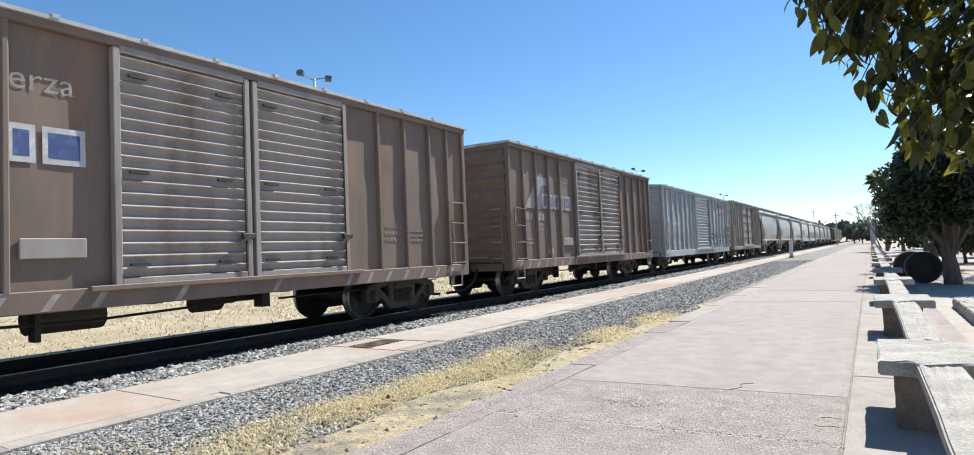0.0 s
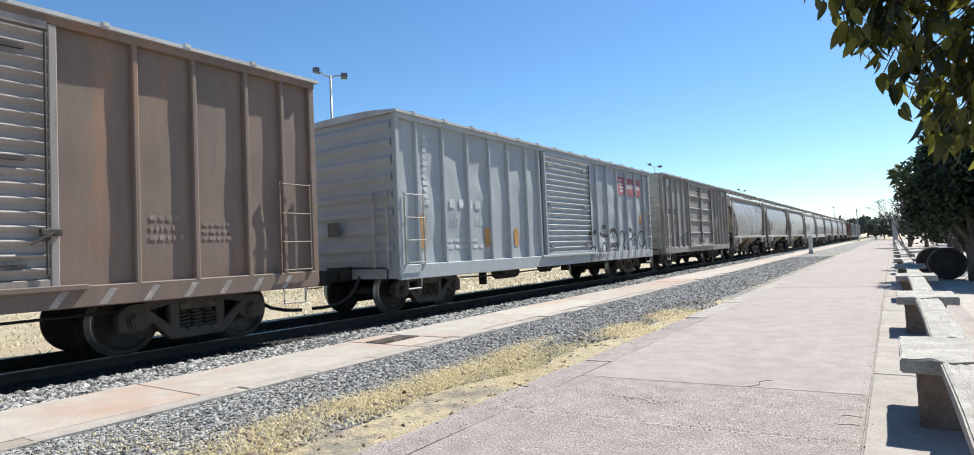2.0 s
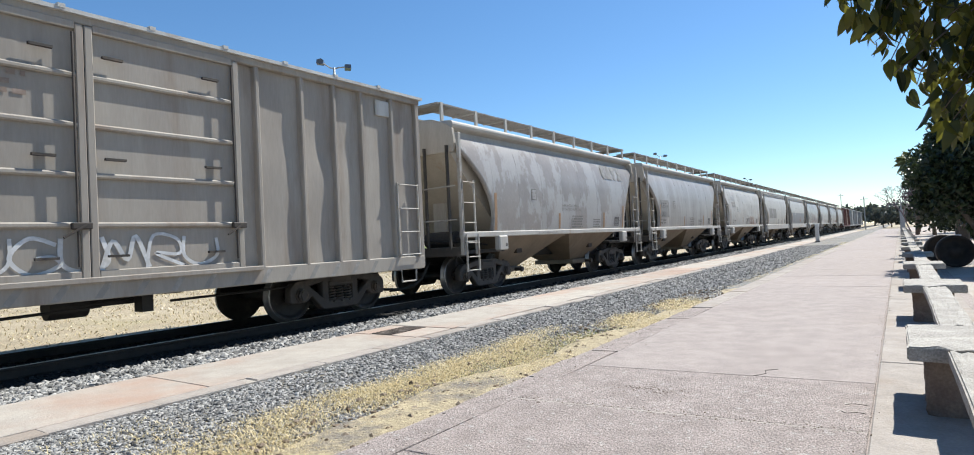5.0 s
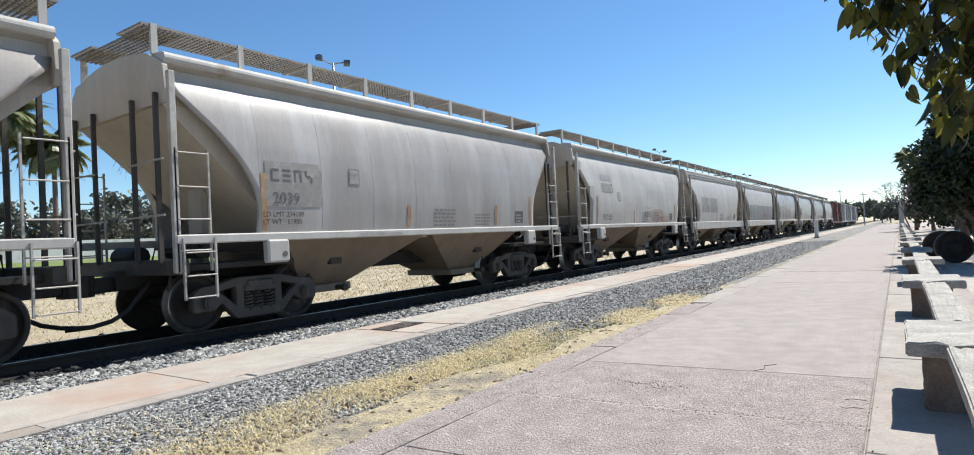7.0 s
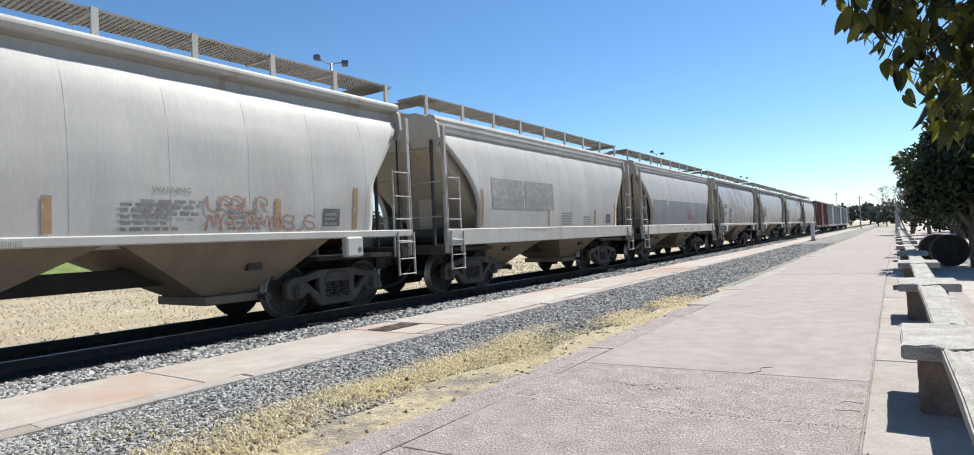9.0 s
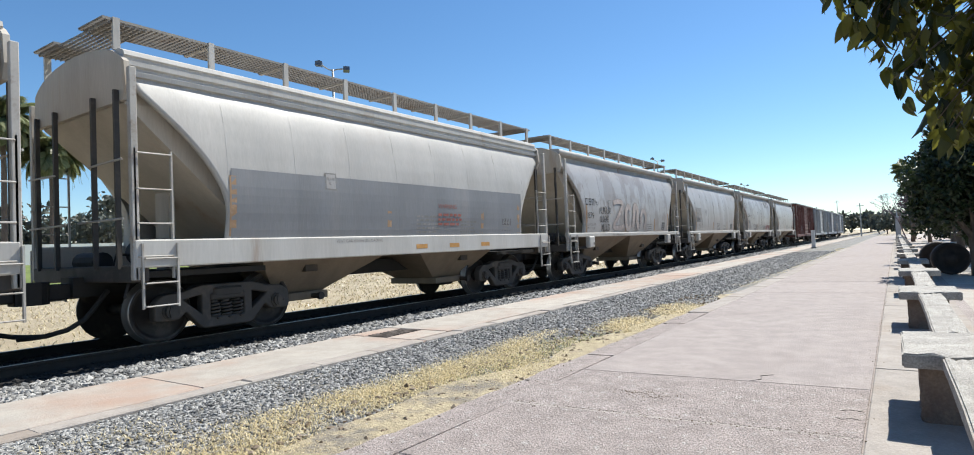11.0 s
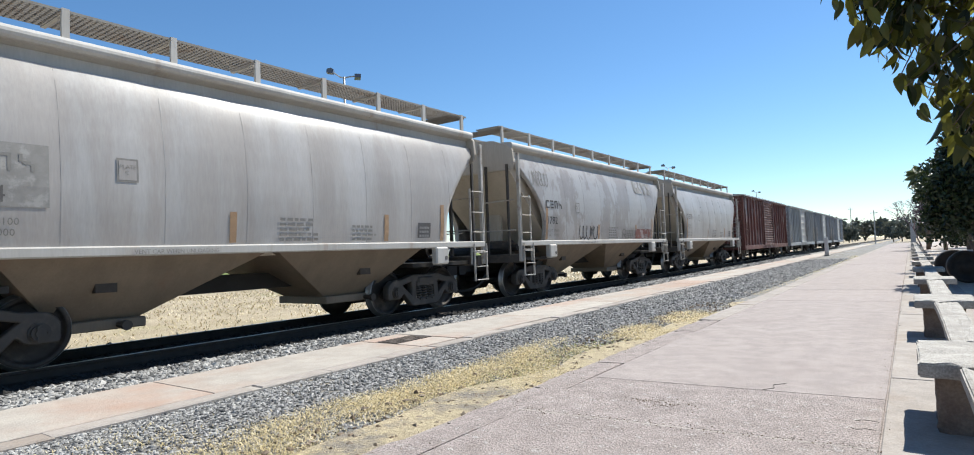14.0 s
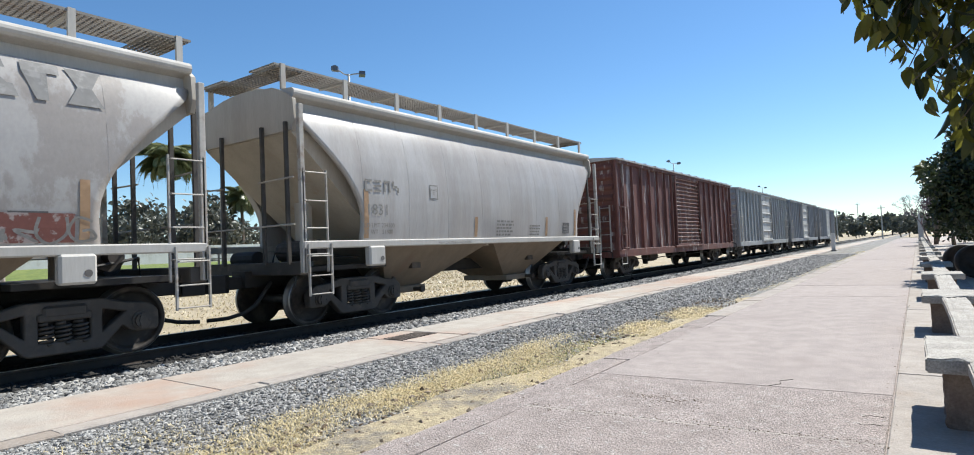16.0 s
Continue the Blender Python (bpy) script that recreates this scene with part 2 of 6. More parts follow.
# concrete strip beside the track: slabs, a kerb of single stones and an iron drain cover
strip = setting("paved_strip", boxes((-7.24, -5.72, -9, 128, GROUND_Z - 0.2, STRIP_Z - 0.02)), M["concrete"], "narrow weathered concrete strip beside the track")
rnd = random.Random(4)
cuts = [-9, -5.6, -2.4, 0.6, 3.45, 6.65, 7.5, 10.6, 13.8, 17.4, 21, 25, 29, 34, 39, 45, 52, 60, 70, 82, 96, 112, 128]
for a, b in zip(cuts, cuts[1:]):
    lo = -6.45 if a == 6.65 else -7.24
    o = part("slab", boxes((lo, -5.945, a + 0.006, b - 0.006, -0.1, 0.0), bevel=0.008), M["concrete"], strip)
    o.location.z = STRIP_Z + rnd.uniform(-0.006, 0.006)
    if a == 6.65:
        o = part("slab", boxes((-7.24, -6.93, a + 0.006, b - 0.006, -0.1, 0.0), bevel=0.008), M["concrete"], strip)
        o.location.z = STRIP_Z
drain = tagged(new("drain_cover", finish("drain_cover", boxes((-6.925, -6.455, 6.67, 7.48, STRIP_Z - 0.05, STRIP_Z - 0.012)), M["drain"])), "rusty iron drain cover set in the concrete strip", "drain cover")
for i in range(9):
    part("bar", boxes((-6.90, -6.48, 6.72 + i * 0.085, 6.755 + i * 0.085, STRIP_Z - 0.012, STRIP_Z + 0.002)), M["drain"], drain)
stone = finish("kerb_stone", boxes((-5.93, -5.72, -0.468, 0.468, -0.14, 0.0), bevel=0.014), M["kerb"])
for i in range(72):
    o = part("kerb_stone", stone, None, strip)
    o.location = (rnd.uniform(-0.012, 0.012), -6.15 + 0.95 * i, STRIP_Z + rnd.uniform(-0.012, 0.006))
    o.rotation_euler.z = rnd.uniform(-0.01, 0.01)

# platform
platform = setting("platform", boxes((-2.95, 0.9, -9, 128, GROUND_Z - 0.2, -0.022)), M["platform"], "long worn pinkish concrete platform")
cuts = [-9, -4.5, -1.2, 1.35, 2.75, 4.08, 5.4, 9.55, 13.9, 16.9, 24, 33, 38, 44, 52, 62, 74, 90, 108, 128]
for a, b in zip(cuts, cuts[1:]):
    bm = bmn()
    prism(bm, [(-2.6, a + 0.005), (-0.225, a + 0.165), (-0.225, b + 0.155), (-2.6, b - 0.005)], 2, -0.06, 0.0)
    bmesh.ops.bevel(bm, geom=bm.edges[:], offset=0.006, segments=1, affect="EDGES")
    o = part("slab", bm, M["worn_platform" if b < 5.6 else "platform"], platform)
    o.location.z = rnd.uniform(-0.006, 0.0)
edge = finish("edge_block", boxes((-2.95, -2.61, -0.66, 0.66, -0.16, 0.0), bevel=0.012), M["kerb"])
chipped = boxes((-2.95, -2.606, -0.667, 0.667, -0.16, -0.001))
bmesh.ops.subdivide_edges(chipped, edges=[e for e in chipped.edges if e.calc_length() > 1], cuts=11)
for v in chipped.verts:
    if v.co.x < -2.9:
        v.co.x += 0.11 * max(0, noise.noise(Vector((v.co.y * 3.1, 0.4, 2.0))) + 0.25) * (1 if v.co.z > -0.05 else 0.4)
        v.co.z -= 0.006 if v.co.z > -0.05 else 0
worn_edge = finish("edge_block", chipped, M["worn_platform"])
for i in range(75):
    y = -6.5 + 1.335 * i
    o = part("edge_block", worn_edge if y < 9.6 else edge, None, platform)
    o.location = (rnd.uniform(-0.012, 0.012), y, rnd.uniform(-0.006, 0.0))
    o.rotation_euler.z = rnd.uniform(-0.008, 0.008)
rim = finish("rim_slab", boxes((-0.215, 0.75, -1.32, 1.32, -0.08, 0.0), bevel=0.008), M["kerb"])
for i in range(45):
    o = part("rim_slab", rim, None, platform)
    o.location = (0, -5.5 + 2.655 * i, rnd.uniform(-0.006, 0.002))
plaza = setting("plaza_pavement", boxes((0.9, 60, -9, 140, GROUND_Z - 0.2, -0.03)), M["concrete"], "pale paved square beside the platform")


# ---- loose stones and grass ----
ICO = bmn()
bmesh.ops.create_icosphere(ICO, subdivisions=1, radius=1)
ICO_V = np.array([v.co[:] for v in ICO.verts])
ICO_F = np.array([[v.index for v in f.verts] for f in ICO.faces])


def scatter_stones(name, count, place, mat, label, seed):
    rg = np.random.default_rng(seed)
    P, S = place(rg, count)
    n = len(P)
    V = ICO_V[None] * (1 + rg.uniform(-0.35, 0.35, (n, 12, 1)))
    V = V * (S[:, None, None] * rg.uniform(0.6, 1.25, (n, 1, 3)))
    a = rg.uniform(0, 6.28, n)
    c, s = np.cos(a)[:, None], np.sin(a)[:, None]
    V = np.stack([V[..., 0] * c - V[..., 1] * s, V[..., 0] * s + V[..., 1] * c, V[..., 2] * 0.75], -1) + P[:, None]
    F = (ICO_F[None] + 12 * np.arange(n)[:, None, None]).reshape(-1, 3)
    me = bpy.data.meshes.new(name)
    me.from_pydata(V.reshape(-1, 3).tolist(), [], F.tolist())
    me.materials.append(mat)
    return tagged(new(name, me), label, kind="stuff")


def near_far(rg, n, y0, y1, k):
    return y0 + (y1 - y0) * rg.random(n) ** k


def verge_place(rg, n):
    y = near_far(rg, n, 1.0, 45, 2.0)
    x = -5.70 + 2.35 * rg.random(n) ** 1.15
    z = -0.122 + (x + 5.7) * 0.016
    return np.stack([x, y, z], -1), rg.uniform(0.008, 0.021, n) * (1 + y / 18)


def shoulder_place(rg, n):
    y = near_far(rg, n, 0.5, 60, 1.8)
    x = rg.uniform(-8.25, -7.27, n)
    return np.stack([x, y, np.full(n, -0.115)], -1), rg.uniform(0.018, 0.042, n) * (1 + y / 30)


def bed_place(rg, n):
    y = near_far(rg, n, 0.5, 60, 1.6)
    x = rg.uniform(-11.6, -8.2, n)
    return np.stack([x, y, np.full(n, -0.115)], -1), rg.uniform(0.02, 0.045, n) * (1 + y / 30)


def verge_rocks(rg, n):
    y = near_far(rg, n, 2.0, 14, 1.2)
    x = rg.uniform(-4.0, -2.95, n)
    return np.stack([x, y, np.full(n, -0.075)], -1), rg.uniform(0.007, 0.034, n) * rg.uniform(0.5, 1.2, n)


_m = leaf_material("stone", (0.075, 0.074, 0.072), (0.42, 0.405, 0.38), 0.0)
_m.node_tree.nodes["Principled BSDF"].inputs["Roughness"].default_value = 0.95
M["stone"] = _m
# stones under the train: oil and painted shade share this dark range
_m = leaf_material("oily_shade_stone", (0.0113, 0.0103, 0.0099), (0.0338, 0.0315, 0.0279), 0.0)
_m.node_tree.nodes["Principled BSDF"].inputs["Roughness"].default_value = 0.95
M["oily_shade_stone"] = _m
# dark sheet paints the train's shade out to its shadow edge
setting("oily_ballast", boxes((-11.25, -8.2, -40, 420, GROUND_Z, -0.112)), M["oily_shade_bed"], "ballast under the train, darkened by oil and painted-in shade")
bm = bmn()
rs = random.Random(6)
left = []
for i in range(60):
    y = -2 + i * 0.3
    left.append((-3.35 - 0.45 * noise.noise(Vector((y * 0.9, 1.5, 0))) - (0.25 if y < 8 else -0.1), y))
prism(bm, left + [(-2.94, 15.7), (-2.94, -2)], 2, GROUND_Z, -0.066)
setting("soil_margin", bm, M["soil"], "sandy soil along the platform edge")
_m = leaf_material("earth_clod", (0.128, 0.088, 0.056), (0.272, 0.216, 0.16), 0.0)
_m.node_tree.nodes["Principled BSDF"].inputs["Roughness"].default_value = 1.0
M["clod"] = _m
scatter_stones("gravel", 50000, verge_place, M["stone"], "loose grey crushed stones on the verge", 1)
scatter_stones("gravel", 13000, shoulder_place, M["stone"], "loose grey ballast stones beside the rail", 2)
scatter_stones("gravel", 9000, bed_place, M["oily_shade_stone"], "loose ballast stones between the sleepers, with painted-in shade", 3)
scatter_stones("clods", 1100, verge_rocks, M["clod"], "brown clods of earth by the platform edge", 5)


def scatter_blades(name, centres, mat, label, seed, h=(0.015, 0.06), spread=0.25, w=0.004):
    """Tufts of thin bent blades round the centres (x, y, z, how many)."""
    rg = np.random.default_rng(seed)
    P = np.concatenate([np.stack([rg.normal(x, spread, k), rg.normal(y, spread * 1.6, k), np.full(k, z)], -1) for x, y, z, k in centres])
    P = P[(P[:, 0] < -2.93) | (P[:, 0] > 0.9)]
    n = len(P)
    a = rg.uniform(0, 6.28, n)
    d = np.stack([np.cos(a), np.sin(a), np.zeros(n)], -1)
    side = np.stack([-np.sin(a), np.cos(a), np.zeros(n)], -1) * (w * (1 + P[:, 1:2] / 12))
    H = rg.uniform(*h, n)[:, None]
    lean = rg.uniform(0.2, 1.3, n)[:, None]
    mid = P + d * H * lean * 0.7 + np.array([0, 0, 1]) * H * 0.5
    tip = P + d * H * lean * 1.7 + np.array([0, 0, 1]) * H * rg.uniform(0.2, 0.9, (n, 1))
    V = np.stack([P - side, P + side, mid + side * 0.8, mid - side * 0.8, tip], 1).reshape(-1, 3)
    base = 5 * np.arange(n)[:, None]
    faces = (base + np.array([0, 1, 2, 3])).tolist() + (base + np.array([3, 2, 4])).tolist()
    me = bpy.data.meshes.new(name)
    me.from_pydata(V.tolist(), [], faces)
    me.materials.append(mat)
    return tagged(new(name, me), label, kind="stuff")


rg = np.random.default_rng(11)
tufts, green = [], []
for i in range(640):
    y = 1.5 + 10.5 * rg.random() ** 1.05
    edge_x = -2.98 - 1.1 * rg.random() ** 1.2 * (1.25 if y < 8 else 0.7)
    if noise.noise(Vector((edge_x * 1.6, y * 0.8, 3.3))) > -0.12:
        tufts.append((edge_x, y, -0.078, 150))
for i in range(90):
    tufts.append((-3.05 - 0.5 * rg.random(), 12 + 40 * rg.random(), -0.085, 50))
for i in range(16):
    tufts.append((rg.uniform(-5.4, -4.4), rg.uniform(1.6, 2.6), -0.1, 40))
for i in range(45):
    green.append((rg.uniform(-3.9, -3.3), rg.uniform(4.5, 8), -0.09, 30))
scatter_blades("dry_grass", tufts, M["straw"], "dry yellow grass along the platform edge", 21, h=(0.008, 0.034), spread=0.13, w=0.0026)
scatter_blades("weeds", green, M["green_blade"], "sparse green weeds in the gravel verge", 22, spread=0.12)
far = [(rg.uniform(-26, -11.8), rg.uniform(2, 34), GROUND_Z, 26) for i in range(520)]
scatter_blades("dry_grass", far, M["straw_far"], "dry yellow grass beyond the track", 23, h=(0.04, 0.12), spread=0.5, w=0.008)

# sand in a joint, a broken place and litter on the platform
bm = bmn()
prism(bm, [(-2.6, 4.06), (-0.225, 4.225), (-0.225, 4.265), (-2.6, 4.10)], 2, -0.03, -0.003)
setting("sand_joint", bm, M["kerb"], "sandy joint across the platform")


def litter_place(rg, n):
    k = n // 4
    a = np.stack([rg.uniform(-2.6, -0.25, k), np.zeros(k), np.zeros(k)], -1)
    a[:, 1] = 4.08 + (a[:, 0] + 2.6) * 0.069 + rg.normal(0, 0.05, k)
    b = np.stack([rg.normal(-0.22, 0.035, k), rg.uniform(2.5, 16, k), np.zeros(k)], -1)
    c = np.stack([rg.normal(-1.72, 0.16, k), rg.normal(4.72, 0.09, k), np.zeros(k)], -1)
    d = np.stack([-2.95 + np.abs(rg.normal(0, 0.2, k)), rg.uniform(2, 14, k), np.zeros(k)], -1)
    P = np.concatenate([a, b, c, d])
    return P, rg.uniform(0.001, 0.006, len(P)) * rg.uniform(0.4, 1.3, len(P))


scatter_stones("litter", 1100, litter_place, M["clod"], "brown crumbs of earth and dry leaves on the platform", 8)
for j, pts in enumerate(([(-1.1, 5.50), (-1.02, 5.62), (-1.05, 5.74), (-0.96, 5.83)], [(-0.40, 4.66), (-0.36, 4.62), (-0.31, 4.66), (-0.25, 4.65)], [(-0.38, 4.84), (-0.33, 4.88), (-0.24, 4.86)])):
    bm = bmn()
    tube(bm, [(x, y, -0.0012) for x, y in pts], 0.0024, 4)
    o = part("crack", bm, M["sleeper"], platform)

# ---- concrete benches along the platform ----
rnd = random.Random(9)


def rough_box(x0, x1, y0, y1, z0, z1, seed, amount=0.006):
    bm = bmn()
    box(bm, x0, x1, y0, y1, z0, z1)
    long = [e for e in bm.edges if e.calc_length() > 0.15]
    bmesh.ops.subdivide_edges(bm, edges=long, cuts=7, use_grid_fill=True)
    r = random.Random(seed)
    for v in bm.verts:
        v.co += Vector((r.uniform(-1, 1), r.uniform(-1, 1), r.uniform(-1, 1))) * amount
    bmesh.ops.bevel(bm, geom=[e for e in bm.edges if e.is_manifold and e.calc_face_angle() > 1.0], offset=0.01, segments=2, affect="EDGES")
    return bm


top_mesh = finish("top_slab", rough_box(0.0, 0.62, -0.5, 0.5, 0.365, 0.46, 1), M["bench"])
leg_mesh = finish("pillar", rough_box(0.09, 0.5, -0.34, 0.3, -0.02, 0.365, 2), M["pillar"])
beam_mesh = finish("seat_plank", rough_box(0.2, 0.43, -1.66, 1.66, 0.372, 0.452, 3), M["bench"])
for i in range(20):
    y = 0.75 + 4.37 * i
    bench = tagged(new("concrete_bench"), "rough pale concrete bench slab on a thick pillar", "bench", "benches along the platform")
    bench.location = (rnd.uniform(-0.008, 0.008), y, 0)
    part("top_slab", top_mesh, None, bench)
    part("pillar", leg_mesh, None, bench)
    o = part("seat_plank", beam_mesh, None, bench, "long narrow concrete seat plank")
    o.location.y = 2.185
    o.rotation_euler.z = rnd.uniform(-0.004, 0.004)

post = tagged(new("marker_post"), "white-painted concrete marker post beside the track", "post")
post.location = (-5.6, 55.7, GROUND_Z)
part("shaft", boxes((-0.14, 0.14, -0.1, 0.1, 0, 1.5), bevel=0.03), M["whitewash"], post)
part("base", boxes((-0.2, 0.2, -0.16, 0.16, 0, 0.12), bevel=0.02), M["kerb"], post)


# ---- trees and distance ----
def leaf_bm(length, width, bend=0.25):
    """A pointed leaf with a folded midrib, hanging along -z from its stalk."""
    bm = bmn()
    mid, left, right = [], [], []
    n = 5
    for i in range(n + 1):
        u = i / n
        w = width * 0.5 * math.sin(math.pi * min(u * 0.92 + 0.04, 1)) ** 0.8 * (1.15 - 0.5 * u)
        if i == n:
            w = 0
        z, x = -length * u, bend * length * u * u
        mid.append(bm.verts.new((x, 0, z)))
        left.append(bm.verts.new((x - 0.25 * w, -w, z)) if 0 < i < n else mid[-1])
        right.append(bm.verts.new((x - 0.25 * w, w, z)) if 0 < i < n else mid[-1])
    for i in range(n):
        for s in (left, right):
            f = [mid[i], mid[i + 1], s[i + 1], s[i]]
            u = list(dict.fromkeys(f))
            if len(u) > 2:
                bm.faces.new(u if s is right else u[::-1])
    return bm


def joined_leaves(name, bm_leaf, mats, mat, parent=None, label=""):
    """Copies of one leaf at the given matrices as one mesh."""
    V = np.array([v.co[:] for v in bm_leaf.verts])
    bm_leaf.verts.index_update()
    F = [[v.index for v in f.verts] for f in bm_leaf.faces]
    A = np.array([[list(r) for r in m] for m in mats])
    W = np.einsum("nij,vj->nvi", A[:, :3, :3], V) + A[:, None, :3, 3]
    me = bpy.data.meshes.new(name)
    n = len(V)
    me.from_pydata(W.reshape(-1, 3).tolist(), [], [[i + k * n for i in f] for k in range(len(mats)) for f in F])
    me.materials.append(mat)
    ob = new(name, me)
    ob.parent = parent
    return tagged(ob, label, kind="stuff")


# the tree whose branches hang over the benches near the eye
rnd = random.Random(31)
near_tree = tagged(new("overhanging_tree"), "broad-leaved tree with drooping green and yellowish leaves", "tree")
bm = bmn()
tube(bm, [(1.75, 4.0, -0.05), (1.7, 4.0, 0.8), (1.62, 3.9, 1.6), (1.5, 3.75, 2.4), (1.45, 3.6, 3.4)], 0.17, 10, 0.09)
part("trunk", bm, M["bark"], near_tree, "rough brown trunk", True)
edge_pts = [(-0.23, 2.38), (-0.16, 2.22), (-0.10, 2.17), (-0.05, 2.07), (-0.02, 1.94), (0.05, 1.82), (0.13, 1.76), (0.20, 1.62), (0.30, 1.51), (0.43, 1.43), (1.2, 1.38), (2.6, 1.5)]


def low_edge(x):
    for (x0, z0), (x1, z1) in zip(edge_pts, edge_pts[1:]):
        if x0 <= x <= x1:
            return z0 + (z1 - z0) * (x - x0) / (x1 - x0)
    return 9.0


twigs = bmn()
tips = []
for k in range(225):
    u = rnd.random() ** 1.3 * (0.36 if k % 3 else 1.0)
    tx = -0.22 + 1.9 * u
    ty = rnd.uniform(2.8, 3.4)
    s = ty / 3.0
    tz = 1.25 + (low_edge(max(tx, -0.23)) - 1.25 - 0.02) * s + 1.5 * rnd.random() ** 1.4 * (0.35 + u * 0.8)
    tips.append(Vector((tx * s, ty, tz)))
for p in tips[:150]:
    root = Vector((1.45 + rnd.uniform(-0.1, 0.1), 3.65, 2.5 + rnd.uniform(-0.4, 0.8)))
    q = p + Vector((rnd.uniform(0.05, 0.2), rnd.uniform(-0.05, 0.05), rnd.uniform(0.1, 0.24)))
    m = root.lerp(q, 0.55) + Vector((0, 0, 0.22))
    tube(twigs, [root, m, q, p], 0.008, 4, 0.002)
part("limb", twigs, M["bark"], near_tree, "thin drooping twigs", True)
small, large = leaf_bm(0.092, 0.042, 0.42), leaf_bm(0.115, 0.05, 0.5)
leaf_a, leaf_b = finish("leaf", small.copy(), M["leaf_near"], True), finish("leaf", large.copy(), M["leaf_near"], True)
poses = []
for p in tips:
    for j in range(11):
        u = j / 10
        d = p + Vector((0.16 * u + rnd.gauss(0, 0.028), rnd.gauss(0, 0.035), 0.2 * u + rnd.gauss(0, 0.028)))
        if d.z < 1.19 + (low_edge(max(d.x * 3 / d.y, -0.23)) - 1.25) * d.y / 3.0:
            continue
        poses.append(Matrix.Translation(d) @ Euler((rnd.gauss(0, 0.42), rnd.gauss(0, 0.42), rnd.uniform(0, 6.28))).to_matrix().to_4x4() @ Matrix.Scale(rnd.uniform(0.75, 1.15), 4))
rnd.shuffle(poses)
for i, m in enumerate(poses[:290]):
    o = part("leaf", leaf_a if i % 2 else leaf_b, None, near_tree)
    o.matrix_local = m
joined_leaves("foliage", small, poses[290:], M["leaf_near"], near_tree)


def broad_tree(name, x, y, crown, n, leaf, mat, label, seed, trunk_h, trunk_r, white=0.0, group="", clump_count=44):
    """crown: (centre z, radius x, radius y, radius z). Clumps of leaves with gaps on a forked trunk."""
    r = random.Random(seed)
    t = tagged(new(name), label, "tree", group)
    t.location = (x, y, -0.05)
    cz, rx, ry, rz = crown
    bm = bmn()
    tube(bm, [(0, 0, 0), (r.uniform(-0.08, 0.08), 0.03, trunk_h * 0.5), (r.uniform(-0.15, 0.15), 0, trunk_h), (0.1, 0, cz)], trunk_r, 9, trunk_r * 0.5)
    part("trunk", bm, M["bark"], t, "rough grey-brown trunk", True)
    if white:
        bm = bmn()
        tube(bm, [(0, 0, 0), (0, 0.01, white)], trunk_r * 1.04, 9)
        part("lime_coat", bm, M["whitewash"], t, "whitewashed foot of the trunk", True)
    bm = bmn()
    clumps = []
    for k in range(clump_count):
        a, b = r.uniform(0, 6.28), math.asin(r.uniform(-0.75, 1))
        f = r.uniform(0.4, 1.0)
        c = Vector((rx * f * math.cos(a) * math.cos(b), ry * f * math.sin(a) * math.cos(b), cz + rz * f * math.sin(b)))
        clumps.append((c, r.uniform(0.2, 0.42) * min(rx, rz)))
        if k < 9:
            tube(bm, [(0, 0, trunk_h * 0.85), Vector((0, 0, trunk_h)).lerp(c, 0.5) + Vector((0, 0, 0.1)), c], trunk_r * 0.4, 5, 0.015)
    part("limb", bm, M["bark"], t, "forking limbs", True)
    mats = []
    for k in range(n):
        c, cr = r.choice(clumps)
        d = Vector((r.gauss(0, 1), r.gauss(0, 1), r.gauss(0, 1))).normalized() * cr * r.random() ** 0.33
        mats.append(Matrix.Translation(c + d) @ Euler((r.uniform(0, 6.28), r.uniform(-1, 1), r.uniform(0, 6.28))).to_matrix().to_4x4() @ Matrix.Scale(r.uniform(0.7, 1.2), 4))
    joined_leaves("crown", leaf, mats, mat, t, "dense uneven crown of small leaves")
    return t


tiny = leaf_bm(0.15, 0.085)
clump = leaf_bm(0.55, 0.36)
broad_tree("ficus_tree", 1.73, 19.46, (2.5, 1.45, 1.5, 1.7), 36000, leaf_bm(0.12, 0.066), M["leaf_dark"], "dark dense ficus tree with a thick brown trunk", 41, 0.9, 0.21, 0, "trees beside the platform", 90)
broad_tree("mauve_tree", 1.75, 82.0, (4.0, 1.5, 1.6, 2.2), 2600, leaf_bm(0.22, 0.12), M["leaf_mauve"], "mauve-grey thin-crowned tree beside the platform", 50, 1.8, 0.14, 0.0, "trees beside the platform")
broad_tree("ficus_tree", 2.3, 61.0, (4.0, 1.6, 1.8, 2.6), 5000, leaf_bm(0.2, 0.12), M["leaf_dark"], "tall dark leafy tree beside the platform", 51, 1.5, 0.16, 0.0, "trees beside the platform")
broad_tree("ficus_tree", 1.9, 27.5, (2.7, 1.45, 1.9, 2.0), 9000, tiny, M["leaf_dark"], "dark clipped ficus tree beside the platform", 42, 1.4, 0.15, 0.5, "trees beside the platform")
broad_tree("ficus_tree", 4.6, 24.0, (3.3, 2.4, 2.2, 2.8), 9000, tiny, M["leaf_dark"], "dark spreading ficus tree on the square", 43, 1.5, 0.18, 0.5, "trees beside the platform")
